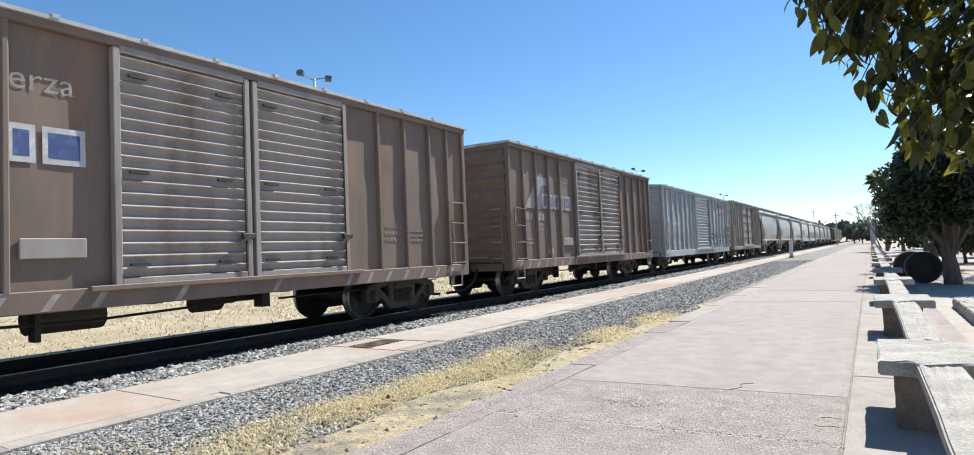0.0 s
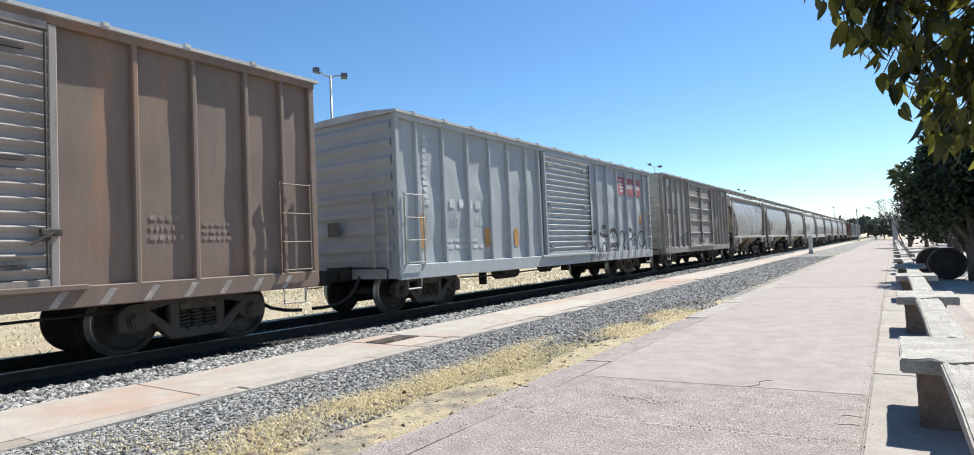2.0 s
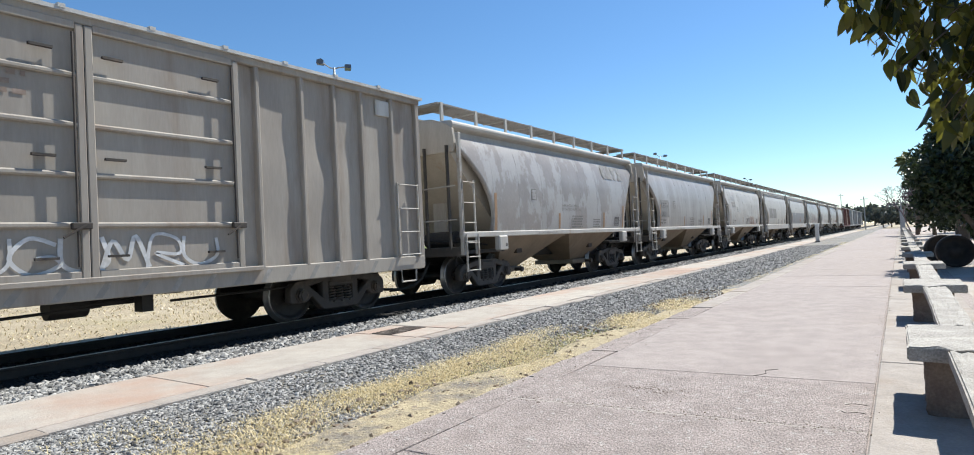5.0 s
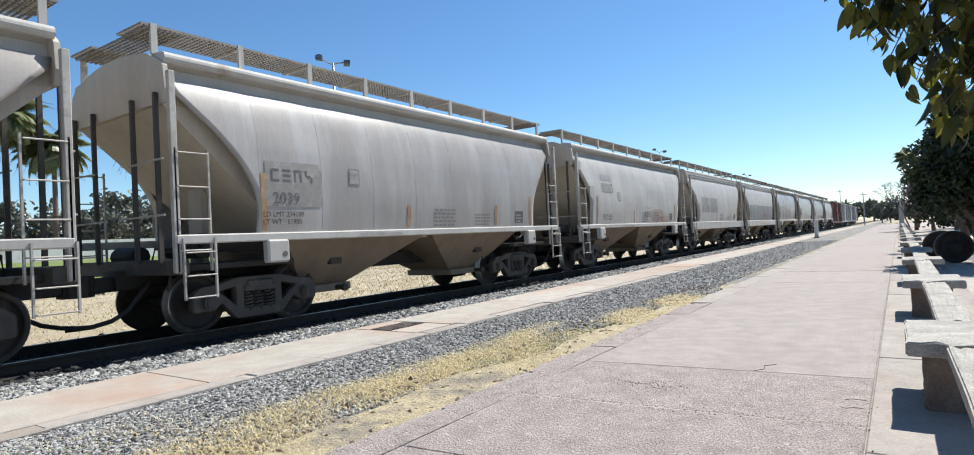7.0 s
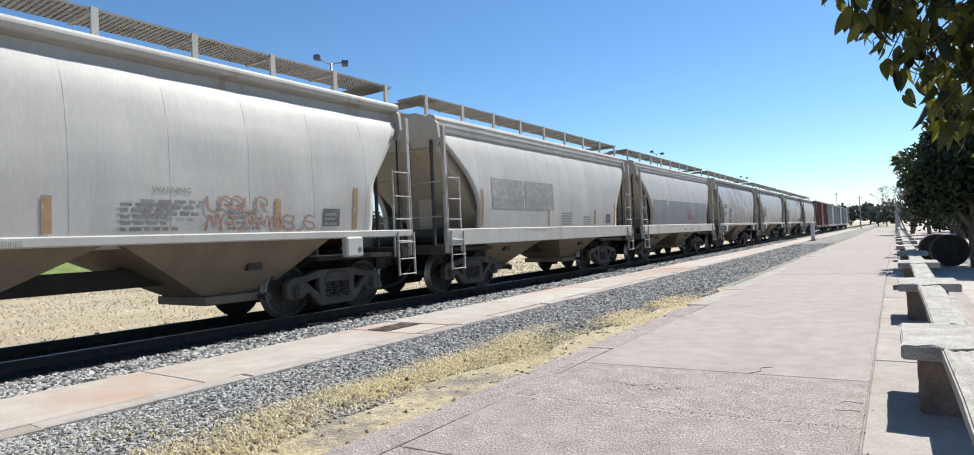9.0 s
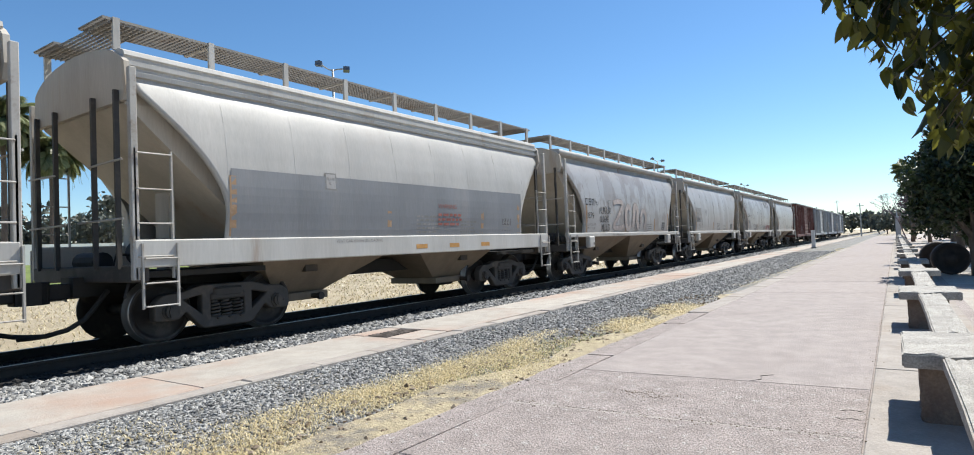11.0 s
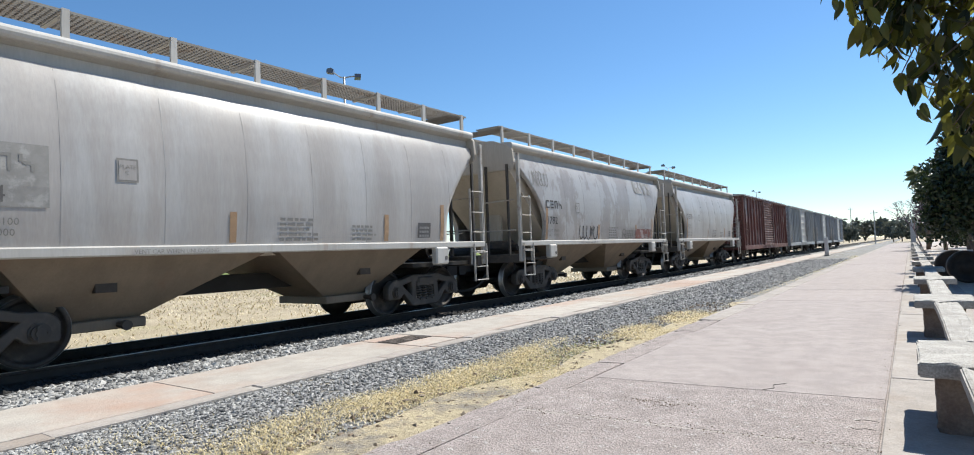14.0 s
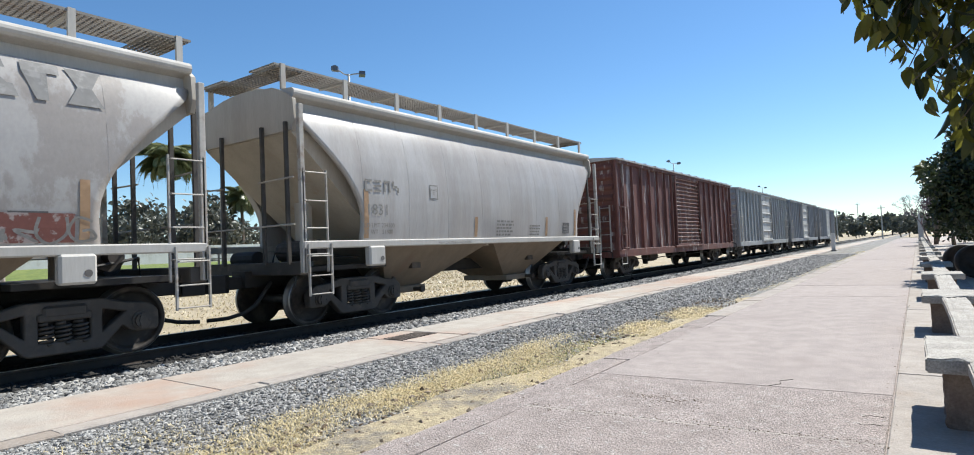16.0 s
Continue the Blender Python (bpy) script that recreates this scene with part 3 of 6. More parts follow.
broad_tree("ficus_tree", 2.4, 38.0, (3.0, 1.9, 2.2, 2.0), 2600, leaf_bm(0.24, 0.14), M["leaf_dark"], "dark clipped ficus tree beside the platform", 44, 1.4, 0.16, 0.5, "trees beside the platform")
broad_tree("ficus_tree", 3.4, 52.0, (4.2, 2.4, 2.6, 3.2), 2400, leaf_bm(0.3, 0.18), M["leaf_dark"], "dark tall leafy tree beside the platform", 45, 1.8, 0.2, 0.0, "trees beside the platform")
broad_tree("ficus_tree", 5.2, 70.0, (4.4, 3.0, 3.0, 3.4), 2000, leaf_bm(0.4, 0.25), M["leaf_far"], "grey-green tree far along the platform", 46, 1.8, 0.2, 0.0, "trees beside the platform")
broad_tree("garden_tree", -66, 23, (3.4, 3.4, 3.4, 2.6), 1500, clump, M["leaf_haze"], "green bushy tree behind the white wall", 47, 2.0, 0.25, 0, "trees behind the track")
broad_tree("garden_tree", -66, 40, (4.0, 4.0, 4.0, 3.2), 1500, clump, M["leaf_haze"], "green bushy tree behind the lawn", 48, 2.0, 0.25, 0, "trees behind the track")
broad_tree("garden_tree", -60, 62, (3.2, 3.4, 3.4, 2.6), 1300, clump, M["leaf_haze"], "green bushy tree behind the lawn", 49, 2.0, 0.25, 0, "trees behind the track")


def palm(x, y, h, crown, seed, droop=1.0, n=34):
    r = random.Random(seed)
    t = tagged(new("palm_tree"), "tall palm with a ringed trunk and drooping fronds", "palm tree", "palms behind the track")
    t.location = (x, y, GROUND_Z)
    bm = bmn()
    tube(bm, [(0, 0, 0), (0.1, 0, h * 0.3), (0.05, 0.05, h * 0.7), (0, 0, h)], min(h * 0.026, 0.24), 8, min(h * 0.018, 0.17))
    part("trunk", bm, M["bark"], t, "slender grey ringed trunk", True)
    base = bmn()
    L, n_seg = crown, 7
    spine = []
    for i in range(n_seg + 1):
        u = i / n_seg
        spine.append(Vector((L * u * (1 - 0.15 * u), 0, L * (0.45 * u - 0.95 * droop * u * u))))
    tube(base, spine, 0.03, 4, 0.008)
    for i in range(1, n_seg * 4):
        u = i / (n_seg * 4)
        p = spine[int(u * n_seg)].lerp(spine[min(int(u * n_seg) + 1, n_seg)], u * n_seg % 1)
        ll = L * 0.34 * math.sin(math.pi * min(u + 0.12, 1)) + 0.05
        for s in (-1, 1):
            a = base.verts.new(p)
            b = base.verts.new(p + Vector((ll * 0.35, s * ll * 0.55, -ll * 0.45)))
            c = base.verts.new(p + Vector((ll * 0.55, s * ll * 0.6, -ll * 1.0)))
            d = base.verts.new(p + Vector((0.1, s * 0.02, -0.02)))
            base.faces.new((a, b, c))
            base.faces.new((a, c, d))
    me = finish("frond", base, M["leaf_palm"])
    for k in range(n):
        o = part("frond", me, None, t)
        o.location = (0, 0, h)
        o.rotation_euler = (r.gauss(0, 0.12), r.uniform(-1.1, 0.55), k * 2.4 + r.uniform(-0.2, 0.2))
    return t


palm(-57, 20.6, 10.6, 3.3, 1, 1.15, 44)
palm(-57, 17.4, 12.8, 3.5, 2, 1.15, 44)
palm(-57, 28.5, 11.4, 3.4, 3, 1.15, 44)
palm(-62, 39, 8.4, 2.6, 7, 1.2, 40)
palm(1.25, 66, 6.6, 1.7, 5, 0.9)

# white wall and lawn beyond the track
bm = bmn()
box(bm, -47.6, -47.2, -60, 120, GROUND_Z, 2.55)
setting("garden_wall", bm, M["whitewash"], "low whitewashed garden wall")
bm = bmn()
prism(bm, [(-47.2, GROUND_Z), (-47.2, 1.2), (-44, 0.9), (-38.5, GROUND_Z)], 1, -60, 120)
setting("lawn", bm, M["lawn"], "sloping green lawn before the wall")
setting("footpath", boxes((-28.5, -26.5, -60, 140, GROUND_Z, GROUND_Z + 0.05)), M["kerb"], "pale concrete footpath beyond the track")


def floodlight(x, y, h):
    t = tagged(new("floodlight_mast"), "tall steel mast with two dark floodlights", "floodlight", "floodlight masts beyond the track")
    t.location = (x, y, GROUND_Z)
    bm = bmn()
    tube(bm, [(0, 0, 0), (0, 0, h)], 0.11, 8, 0.07)
    part("pole", bm, M["galvanised"], t, "", True)
    bm = bmn()
    tube(bm, [(-0.55, -0.55, h + 0.35), (-0.2, -0.2, h), (0, 0, h - 0.08), (0.2, 0.2, h), (0.55, 0.55, h + 0.05)], 0.045, 6)
    part("crossarm", bm, M["galvanised"], t, "white bent crossarm")
    for s in (-1, 1):
        bm = bmn()
        prism(bm, [(-0.22, -0.12), (0.22, -0.19), (0.25, 0.08), (0.08, 0.19), (-0.19, 0.13)], 0, -0.2, 0.2)
        o = part("lamp_head", bm, M["lamp_glass"], t, "dark floodlight head")
        o.location = (s * 0.62, s * 0.62, h + 0.2 - s * 0.16)
        o.rotation_euler.z = s * 0.9


for y in (26.9, 92.0, 157.0):
    floodlight(-30, y, 13.35)

# far poles and the tree line at the end of the line
for x, y, h in ((-13.5, 143, 6.5), (-15, 221, 11), (-26, 215, 9), (-6.0, 150, 7.0), (0.3, 128, 5.2), (-32, 260, 12)):
    t = tagged(new("utility_pole"), "thin grey utility pole in the distance", "utility pole", "distant poles")
    t.location = (x, y, GROUND_Z)
    bm = bmn()
    tube(bm, [(0, 0, 0), (0, 0, h)], 0.13, 6, 0.09)
    part("pole", bm, M["galvanised"], t)
    part("crossarm", boxes((-0.7, 0.7, -0.05, 0.05, h - 0.6, h - 0.48)), M["galvanised"], t)
rnd = random.Random(77)
for k in range(44):
    x = -130 + k * 3.9 + rnd.uniform(-2, 2)
    y = 300 + rnd.uniform(-25, 40)
    broad_tree("distant_tree", x, y, (4.4, 5.0, 5.0, rnd.uniform(3.2, 5.6)), 420, leaf_bm(1.6, 1.1), M["leaf_haze"], "hazy green tree on the horizon", 100 + k, 2, 0.3, 0, "tree line on the horizon")
for k, (x, y, z) in enumerate(((-3.4, 178, 2.5), (-1.6, 170, 2.2), (0.6, 176, 2.9), (3.2, 170, 2.6), (6.0, 180, 3.0), (-13.6, 190, 2.4), (-17.5, 182, 2.6), (9.5, 172, 3.0))):
    broad_tree("roadside_tree", x, y, (z, 2.0, 2.2, z * 0.85), 1300, leaf_bm(0.6, 0.4), M["leaf_haze"], "grey-green leafy tree at the end of the platform", 400 + k, 1.0, 0.14, 0, "trees at the end of the platform")
pillar = tagged(new("gate_pillar"), "grey concrete pillar at the end of the benches", "pillar")
pillar.location = (0.3, 95, -0.02)
part("shaft", boxes((-0.28, 0.28, -0.28, 0.28, 0, 2.7), bevel=0.02), M["galvanised"], pillar)
part("cap", boxes((-0.34, 0.34, -0.34, 0.34, 2.7, 2.82), bevel=0.02), M["galvanised"], pillar)
setting("far_road", boxes((-200, 200, 150, 158, GROUND_Z, GROUND_Z + 0.04)), M["kerb"], "pale road crossing at the end of the platform")

for k, (x, y, z, r, lab) in enumerate(((3.4, 33, 1.25, 1.5, "low dark hedge bush beside the platform"), (5.4, 41, 1.5, 2.0, "low dark hedge bush on the square"), (3.0, 46, 1.3, 1.6, "low dark hedge bush beside the platform"),
                                     (7.6, 34, 1.7, 2.2, "broad dark bush on the square"), (6.0, 56, 2.0, 2.6, "broad dark bush on the square"))):
    broad_tree("hedge_bush", x, y, (z, r, r, z * 0.95), 3000, leaf_bm(0.22, 0.13), M["leaf_dark"], lab, 300 + k, 0.5, 0.08, 0, "bushes on the square")
for k, (x, y) in enumerate(((-63, 27), (-68, 31), (-62, 35), (-70, 20), (-66, 53), (-72, 37))):
    broad_tree("garden_tree", x, y, (3.6 + k % 3 * 0.6, 3.6, 3.6, 2.9 + k % 2), 1500, clump, M["leaf_haze"], "green bushy tree behind the white wall", 320 + k, 2.0, 0.25, 0, "trees behind the track")

bare = tagged(new("bare_tree"), "leafless tree with fine purplish twigs", "tree")
bare.location = (1.0, 84, -0.05)
rb = random.Random(5)
twig = bmn()


def grow(p, d, length, r, depth):
    q = p + d * length
    tube(twig, [p, p.lerp(q, 0.5) + Vector((rb.gauss(0, 0.04), rb.gauss(0, 0.04), 0)), q], r, 4, r * 0.65)
    if depth:
        for _ in range(3):
            grow(q, (d + Vector((rb.gauss(0, 0.5), rb.gauss(0, 0.5), rb.gauss(0.15, 0.3)))).normalized(), length * 0.72, r * 0.62, depth - 1)


grow(Vector((0, 0, 0)), Vector((-0.3, 0, 1)).normalized(), 1.9, 0.11, 6)
part("trunk", twig, M["twig"], bare, "grey trunk with fine bare twigs")

# old wheels on display and a kerb beside the platform
def display_wheels(x, y):
    t = tagged(new("old_wheelset"), "old black iron wheelset lying on the square", "wheelset")
    t.location = (x, y, -0.03)
    for k in (0, 1.45):
        bm = bmn()
        prof = [(0.42, 0.0), (0.42, 0.12), (0.36, 0.14), (0.32, 0.06), (0.16, 0.05), (0.14, 0.16), (0.0, 0.16)]
        spin(bm, prof, 28)
        o = part("wheel", bm, M["iron"], t, "black iron wheel", True)
        o.location = (-0.14 * k, k, 0.42)
        o.rotation_euler = (math.pi / 2, 0, 0.14)
    bm = bmn()
    tube(bm, [(0, -0.1, 0.42), (-0.22, 1.6, 0.42)], 0.09, 8)
    part("axle", bm, M["iron"], t)


def spin(bm, prof, seg):
    """A solid of revolution round z from (radius, height) pairs, mirrored below."""
    full = [(r, z) for r, z in prof] + [(r, -z) for r, z in reversed(prof)]
    rings = []
    for k in range(seg):
        c, s = math.cos(2 * math.pi * k / seg), math.sin(2 * math.pi * k / seg)
        rings.append([bm.verts.new((r * c, r * s, z)) for r, z in full])
    for k in range(seg):
        a, b = rings[k], rings[(k + 1) % seg]
        for i in range(len(full) - 1):
            bm.faces.new((a[i], b[i], b[i + 1], a[i + 1]))
    bmesh.ops.remove_doubles(bm, verts=bm.verts, dist=1e-5)


display_wheels(1.15, 20.0)
for i in range(6):
    o = tagged(new("planter_kerb", finish("planter_kerb", rough_box(1.15, 1.35, -0.42, 0.42, -0.05, 0.14, 5), M["bench"])), "rough pale concrete kerb block of a planting bed", "kerb", "kerb round the bed")
    o.location.y = 8.5 + i * 0.88


# ---- paints of the train ----
def paint(name, a, b, stain, at=(0.5, 0.72), stretch=(1.5, 1.5, 0.22), scale=1.3, stain_scale=1.1, rough=0.72, tint=0.05, bump=0.12):
    return material(name, [a, b], scale, rough, bump=bump, bump_scale=14, stain=stain, stain_scale=stain_scale, stain_at=at, stretch=stretch, speck=0.07, random_tint=tint)


M["brown"] = paint("brown", (0.20, 0.14, 0.108), (0.158, 0.118, 0.096), (0.26, 0.145, 0.088), at=(0.52, 0.74), stain_scale=0.8)
M["brown_door"] = paint("brown_door", (0.3306, 0.2915, 0.2653), (0.2784, 0.2436, 0.2218), (0.1914, 0.1392, 0.1131))
M["silver"] = paint("silver", (0.375, 0.392, 0.40), (0.33, 0.345, 0.35), (0.31, 0.30, 0.29), at=(0.55, 0.8))
M["taupe"] = paint("taupe", (0.3132, 0.2828, 0.2436), (0.261, 0.2306, 0.2001), (0.2175, 0.174, 0.1392))
M["taupe_end"] = paint("taupe_end", (0.46, 0.43, 0.375), (0.40, 0.37, 0.32), (0.25, 0.20, 0.16), at=(0.55, 0.75), stretch=(1, 1, 0.5))
M["maroon"] = paint("maroon", (0.15, 0.052, 0.04), (0.10, 0.045, 0.036), (0.36, 0.31, 0.29), at=(0.55, 0.66), stain_scale=2.2)
M["grey_green"] = paint("grey_green", (0.348, 0.3654, 0.3654), (0.2871, 0.3001, 0.3001), (0.1914, 0.174, 0.1566))
M["slate"] = paint("slate", (0.2871, 0.3045, 0.3219), (0.2349, 0.2479, 0.261), (0.174, 0.1479, 0.1305))
M["pale_door"] = paint("pale_door", (0.5046, 0.5046, 0.4872), (0.435, 0.435, 0.4176), (0.3132, 0.2784, 0.2436))
M["roof"] = paint("roof", (0.4872, 0.4872, 0.4698), (0.4002, 0.4002, 0.3915), (0.3132, 0.2697, 0.2349), stretch=(1, 1, 1))
M["cement"] = paint("cement", (0.36, 0.33, 0.305), (0.315, 0.287, 0.263), (0.40, 0.383, 0.368), at=(0.42, 0.68), stain_scale=1.1, rough=0.42)
M["cement_peel"] = paint("cement_peel", (0.305, 0.276, 0.254), (0.27, 0.243, 0.223), (0.375, 0.356, 0.34), at=(0.47, 0.53), stain_scale=1.0, stretch=(1.2, 1.0, 0.6), rough=0.42)
M["cement_b"] = paint("cement_b", (0.455, 0.43, 0.393), (0.40, 0.377, 0.345), (0.39, 0.355, 0.32), at=(0.5, 0.75), stain_scale=1.0, rough=0.5)
M["band_grey"] = paint("band_grey", (0.20, 0.20, 0.205), (0.18, 0.18, 0.183), (0.225, 0.215, 0.21), at=(0.5, 0.8), rough=0.55)
M["cement_end"] = paint("cement_end", (0.45, 0.405, 0.345), (0.385, 0.342, 0.288), (0.36, 0.265, 0.18), at=(0.58, 0.76), stain_scale=0.9)
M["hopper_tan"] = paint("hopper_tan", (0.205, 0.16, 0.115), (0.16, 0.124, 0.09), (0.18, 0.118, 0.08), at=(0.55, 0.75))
M["hopper_sill"] = paint("hopper_sill", (0.4524, 0.435, 0.4046), (0.3915, 0.3697, 0.3393), (0.2958, 0.2349, 0.1827), at=(0.58, 0.75))
M["truck"] = paint("truck", (0.055, 0.044, 0.036), (0.038, 0.031, 0.026), (0.09, 0.068, 0.052), at=(0.5, 0.7), stretch=(1, 1, 1), stain_scale=3, bump=0.3)
M["truck_grey"] = paint("truck_grey", (0.062, 0.053, 0.046), (0.043, 0.037, 0.032), (0.09, 0.074, 0.06), at=(0.5, 0.7), stretch=(1, 1, 1), stain_scale=3, bump=0.3)
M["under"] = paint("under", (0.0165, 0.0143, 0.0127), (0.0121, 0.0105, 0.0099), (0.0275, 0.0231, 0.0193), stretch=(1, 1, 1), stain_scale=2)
M["wheel"] = material("wheel", [(0.042, 0.035, 0.0301), (0.0301, 0.0252, 0.0224)], 5, 0.7, metal=0.2, bump=0.2, bump_scale=20, stain=(0.091, 0.0735, 0.0595), stain_scale=2)
M["tread"] = material("tread", [(0.336, 0.328, 0.32), (0.272, 0.264, 0.256)], 5, 0.4, metal=0.8, bump=0.05)
M["rung"] = paint("rung", (0.4524, 0.4263, 0.3915), (0.348, 0.3219, 0.2871), (0.2436, 0.1914, 0.1479), stretch=(1, 1, 1), stain_scale=4)
M["rubber"] = material("rubber", [(0.018, 0.018, 0.018), (0.03, 0.0288, 0.027)], 8, 0.8, bump=0.1)
M["grating"] = paint("grating", (0.261, 0.2436, 0.2132), (0.2088, 0.1914, 0.1696), (0.174, 0.1305, 0.0957), stretch=(1, 1, 1), stain_scale=3)


def ink(name, c, rough=0.75):
    return material(name, [c, tuple(k * 0.85 for k in c)], 9, rough, bump=0.05, stain=tuple(min(k * 1.15 + 0.03, 1) for k in c), stain_scale=5)


M["black_ink"] = ink("black_ink", (0.0478, 0.0435, 0.0418))
M["silver_ink"] = ink("silver_ink", (0.4872, 0.4959, 0.4959))
M["worn_white"] = ink("worn_white", (0.348, 0.3175, 0.3001))
M["worn_blue"] = ink("worn_blue", (0.1479, 0.1436, 0.1914))
M["faded_ink"] = ink("faded_ink", (0.2175, 0.2044, 0.187))
M["white_ink"] = ink("white_ink", (0.5046, 0.4959, 0.4872))
M["dull_white_ink"] = ink("dull_white_ink", (0.3132, 0.2697, 0.2436))
M["red_ink"] = ink("red_ink", (0.3132, 0.1044, 0.0783))
M["banner_red"] = ink("banner_red", (0.34, 0.115, 0.11))
M["faint_red"] = ink("faint_red", (0.36, 0.215, 0.16))
M["red_peel"] = paint("red_peel", (0.20, 0.07, 0.052), (0.16, 0.06, 0.048), (0.33, 0.27, 0.25), at=(0.5, 0.56), stain_scale=3.0, stretch=(1, 1, 1))
M["blue_ink"] = ink("blue_ink", (0.0522, 0.087, 0.2262))
M["orange"] = ink("orange", (0.4785, 0.2436, 0.0696))
M["old_orange"] = ink("old_orange", (0.348, 0.2175, 0.1218))
M["pale_spray"] = ink("pale_spray", (0.522, 0.522, 0.522))
M["grey_spray"] = ink("grey_spray", (0.1914, 0.1914, 0.1958))
M["grey_mark"] = ink("grey_mark", (0.21, 0.205, 0.20))
M["patch"] = ink("patch", (0.261, 0.2479, 0.2306))
M["brown_ink"] = ink("brown_ink", (0.225, 0.168, 0.135))
M["dark_patch"] = ink("dark_patch", (0.1131, 0.1044, 0.1001))
M["pink_spray"] = ink("pink_spray", (0.41, 0.345, 0.31))


# ---- running gear, shared by all cars ----
WHEEL_R = 0.457


def sector(y, z, r, a0, a1, n):
    return [(y + r * math.cos(a0 + (a1 - a0) * i / n), z + r * math.sin(a0 + (a1 - a0) * i / n)) for i in range(n + 1)]


def cut_plate(name, outline, holes, depth, bevel, mat):
    """A cast plate in the y-z plane with holes, drawn out along x."""
    cu = bpy.data.curves.new(name, "CURVE")
    cu.dimensions, cu.fill_mode, cu.extrude, cu.bevel_depth, cu.bevel_resolution = "2D", "BOTH", depth / 2 - bevel, bevel, 1
    for pts in (outline, *holes):
        sp = cu.splines.new("POLY")
        sp.points.add(len(pts) - 1)
        for q, p in zip(sp.points, pts):
            q.co = (p[0], p[1], 0, 1)
        sp.use_cyclic_u = True
    tmp = new(name, cu)
    me = bpy.data.meshes.new_from_object(tmp.evaluated_get(bpy.context.evaluated_depsgraph_get()))
    bpy.data.objects.remove(tmp)
    me.transform(Matrix(((0, 0, 1, 0), (1, 0, 0, 0), (0, 1, 0, 0), (0, 0, 0, 1))))
    me.materials.clear()
    me.materials.append(mat)
    return me


def round_holes(pts, n=3, r=0.03):
    """Corners of an outline cut off round."""
    out = []
    k = len(pts)
    for i in range(k):
        p, a, b = Vector(pts[i]), Vector(pts[i - 1]), Vector(pts[(i + 1) % k])
        u = p + (a - p).normalized() * r
        w = p + (b - p).normalized() * r
        for j in range(n + 1):
            s = j / n
            q = u * (1 - s) ** 2 + p * 2 * s * (1 - s) + w * s * s
            out.append((q.x, q.y))
    return out


frame_outline = round_holes([(-1.10, 0.34), (-1.10, 0.58), (-0.98, 0.68), (-0.70, 0.70), (-0.42, 0.78), (0.42, 0.78), (0.70, 0.70), (0.98, 0.68), (1.10, 0.58), (1.10, 0.34),
                             (0.78, 0.34), (0.66, 0.45), (0.40, 0.17), (-0.40, 0.17), (-0.66, 0.45), (-0.78, 0.34)], 3, 0.045)
frame_holes = [round_holes([(-0.74, 0.61), (-0.40, 0.68), (-0.40, 0.33)], 3, 0.04), round_holes([(0.74, 0.61), (0.40, 0.33), (0.40, 0.68)], 3, 0.04),
               round_holes([(-0.30, 0.66), (0.30, 0.66), (0.30, 0.29), (-0.30, 0.29)], 2, 0.03)]
SIDE_FRAME = {k: cut_plate("side_frame", frame_outline, frame_holes, 0.16, 0.02, M[k]) for k in ("truck", "truck_grey")}
bm = bmn()
tube(bm, [(0.075 * math.cos(a), 0.075 * math.sin(a), 0.28 + 0.052 * a / 6.283) for a in np.linspace(0, 6.283 * 5, 50)], 0.018, 5)
SPRING = {k: finish("spring", bm.copy(), M[k], True) for k in ("truck", "truck_grey")}
bm = bmn()
box(bm, -0.11, 0.11, -0.29, 0.29, 0.56, 0.66, 0.02)
box(bm, -0.05, 0.12, -0.24, 0.24, 0.60, 0.75, 0.03)
BOLSTER_END = {k: finish("bolster_end", bm.copy(), M[k]) for k in ("truck", "truck_grey")}
bm = bmn()
for r, a, b in ((0.125, -0.10, 0.10), (0.10, 0.10, 0.15), (0.06, 0.15, 0.165)):
    tube(bm, [(a, 0, 0), (b, 0, 0)], r, 14)
for k in range(3):
    a = 2.1 * k
    tube(bm, [(0.15, 0.07 * math.cos(a), 0.07 * math.sin(a)), (0.175, 0.07 * math.cos(a), 0.07 * math.sin(a))], 0.018, 6)
BEARING = {k: finish("bearing_cap", bm.copy(), M[k]) for k in ("truck", "truck_grey")}

bm = bmn()
prof = [(0.0, 0.70), (0.09, 0.70), (0.12, 0.76), (0.16, 0.79), (0.34, 0.755), (0.385, 0.80), (0.385, 0.82), (WHEEL_R - 0.016, 0.822), (WHEEL_R, 0.80), (WHEEL_R + 0.004, 0.72), (WHEEL_R + 0.03, 0.705), (WHEEL_R + 0.03, 0.685), (0.38, 0.68), (0.33, 0.70), (0.14, 0.69), (0.0, 0.69)]
seg = 40
rings = [[bm.verts.new((x, r * math.cos(2 * math.pi * k / seg), r * math.sin(2 * math.pi * k / seg))) for r, x in prof] for k in range(seg)]
for k in range(seg):
    a, b = rings[k], rings[(k + 1) % seg]
    for i in range(len(prof) - 1):
        f = bm.faces.new((a[i], b[i], b[i + 1], a[i + 1]))
        f.material_index = 1 if 7 <= i <= 9 else 0
bmesh.ops.remove_doubles(bm, verts=bm.verts, dist=1e-5)
WHEEL = finish("wheel", bm, [M["wheel"], M["tread"]], True)
bm = bmn()
tube(bm, [(-0.98, 0, 0), (0.98, 0, 0)], 0.08, 12)
AXLE = finish("wheelset", bm, M["wheel"], True)
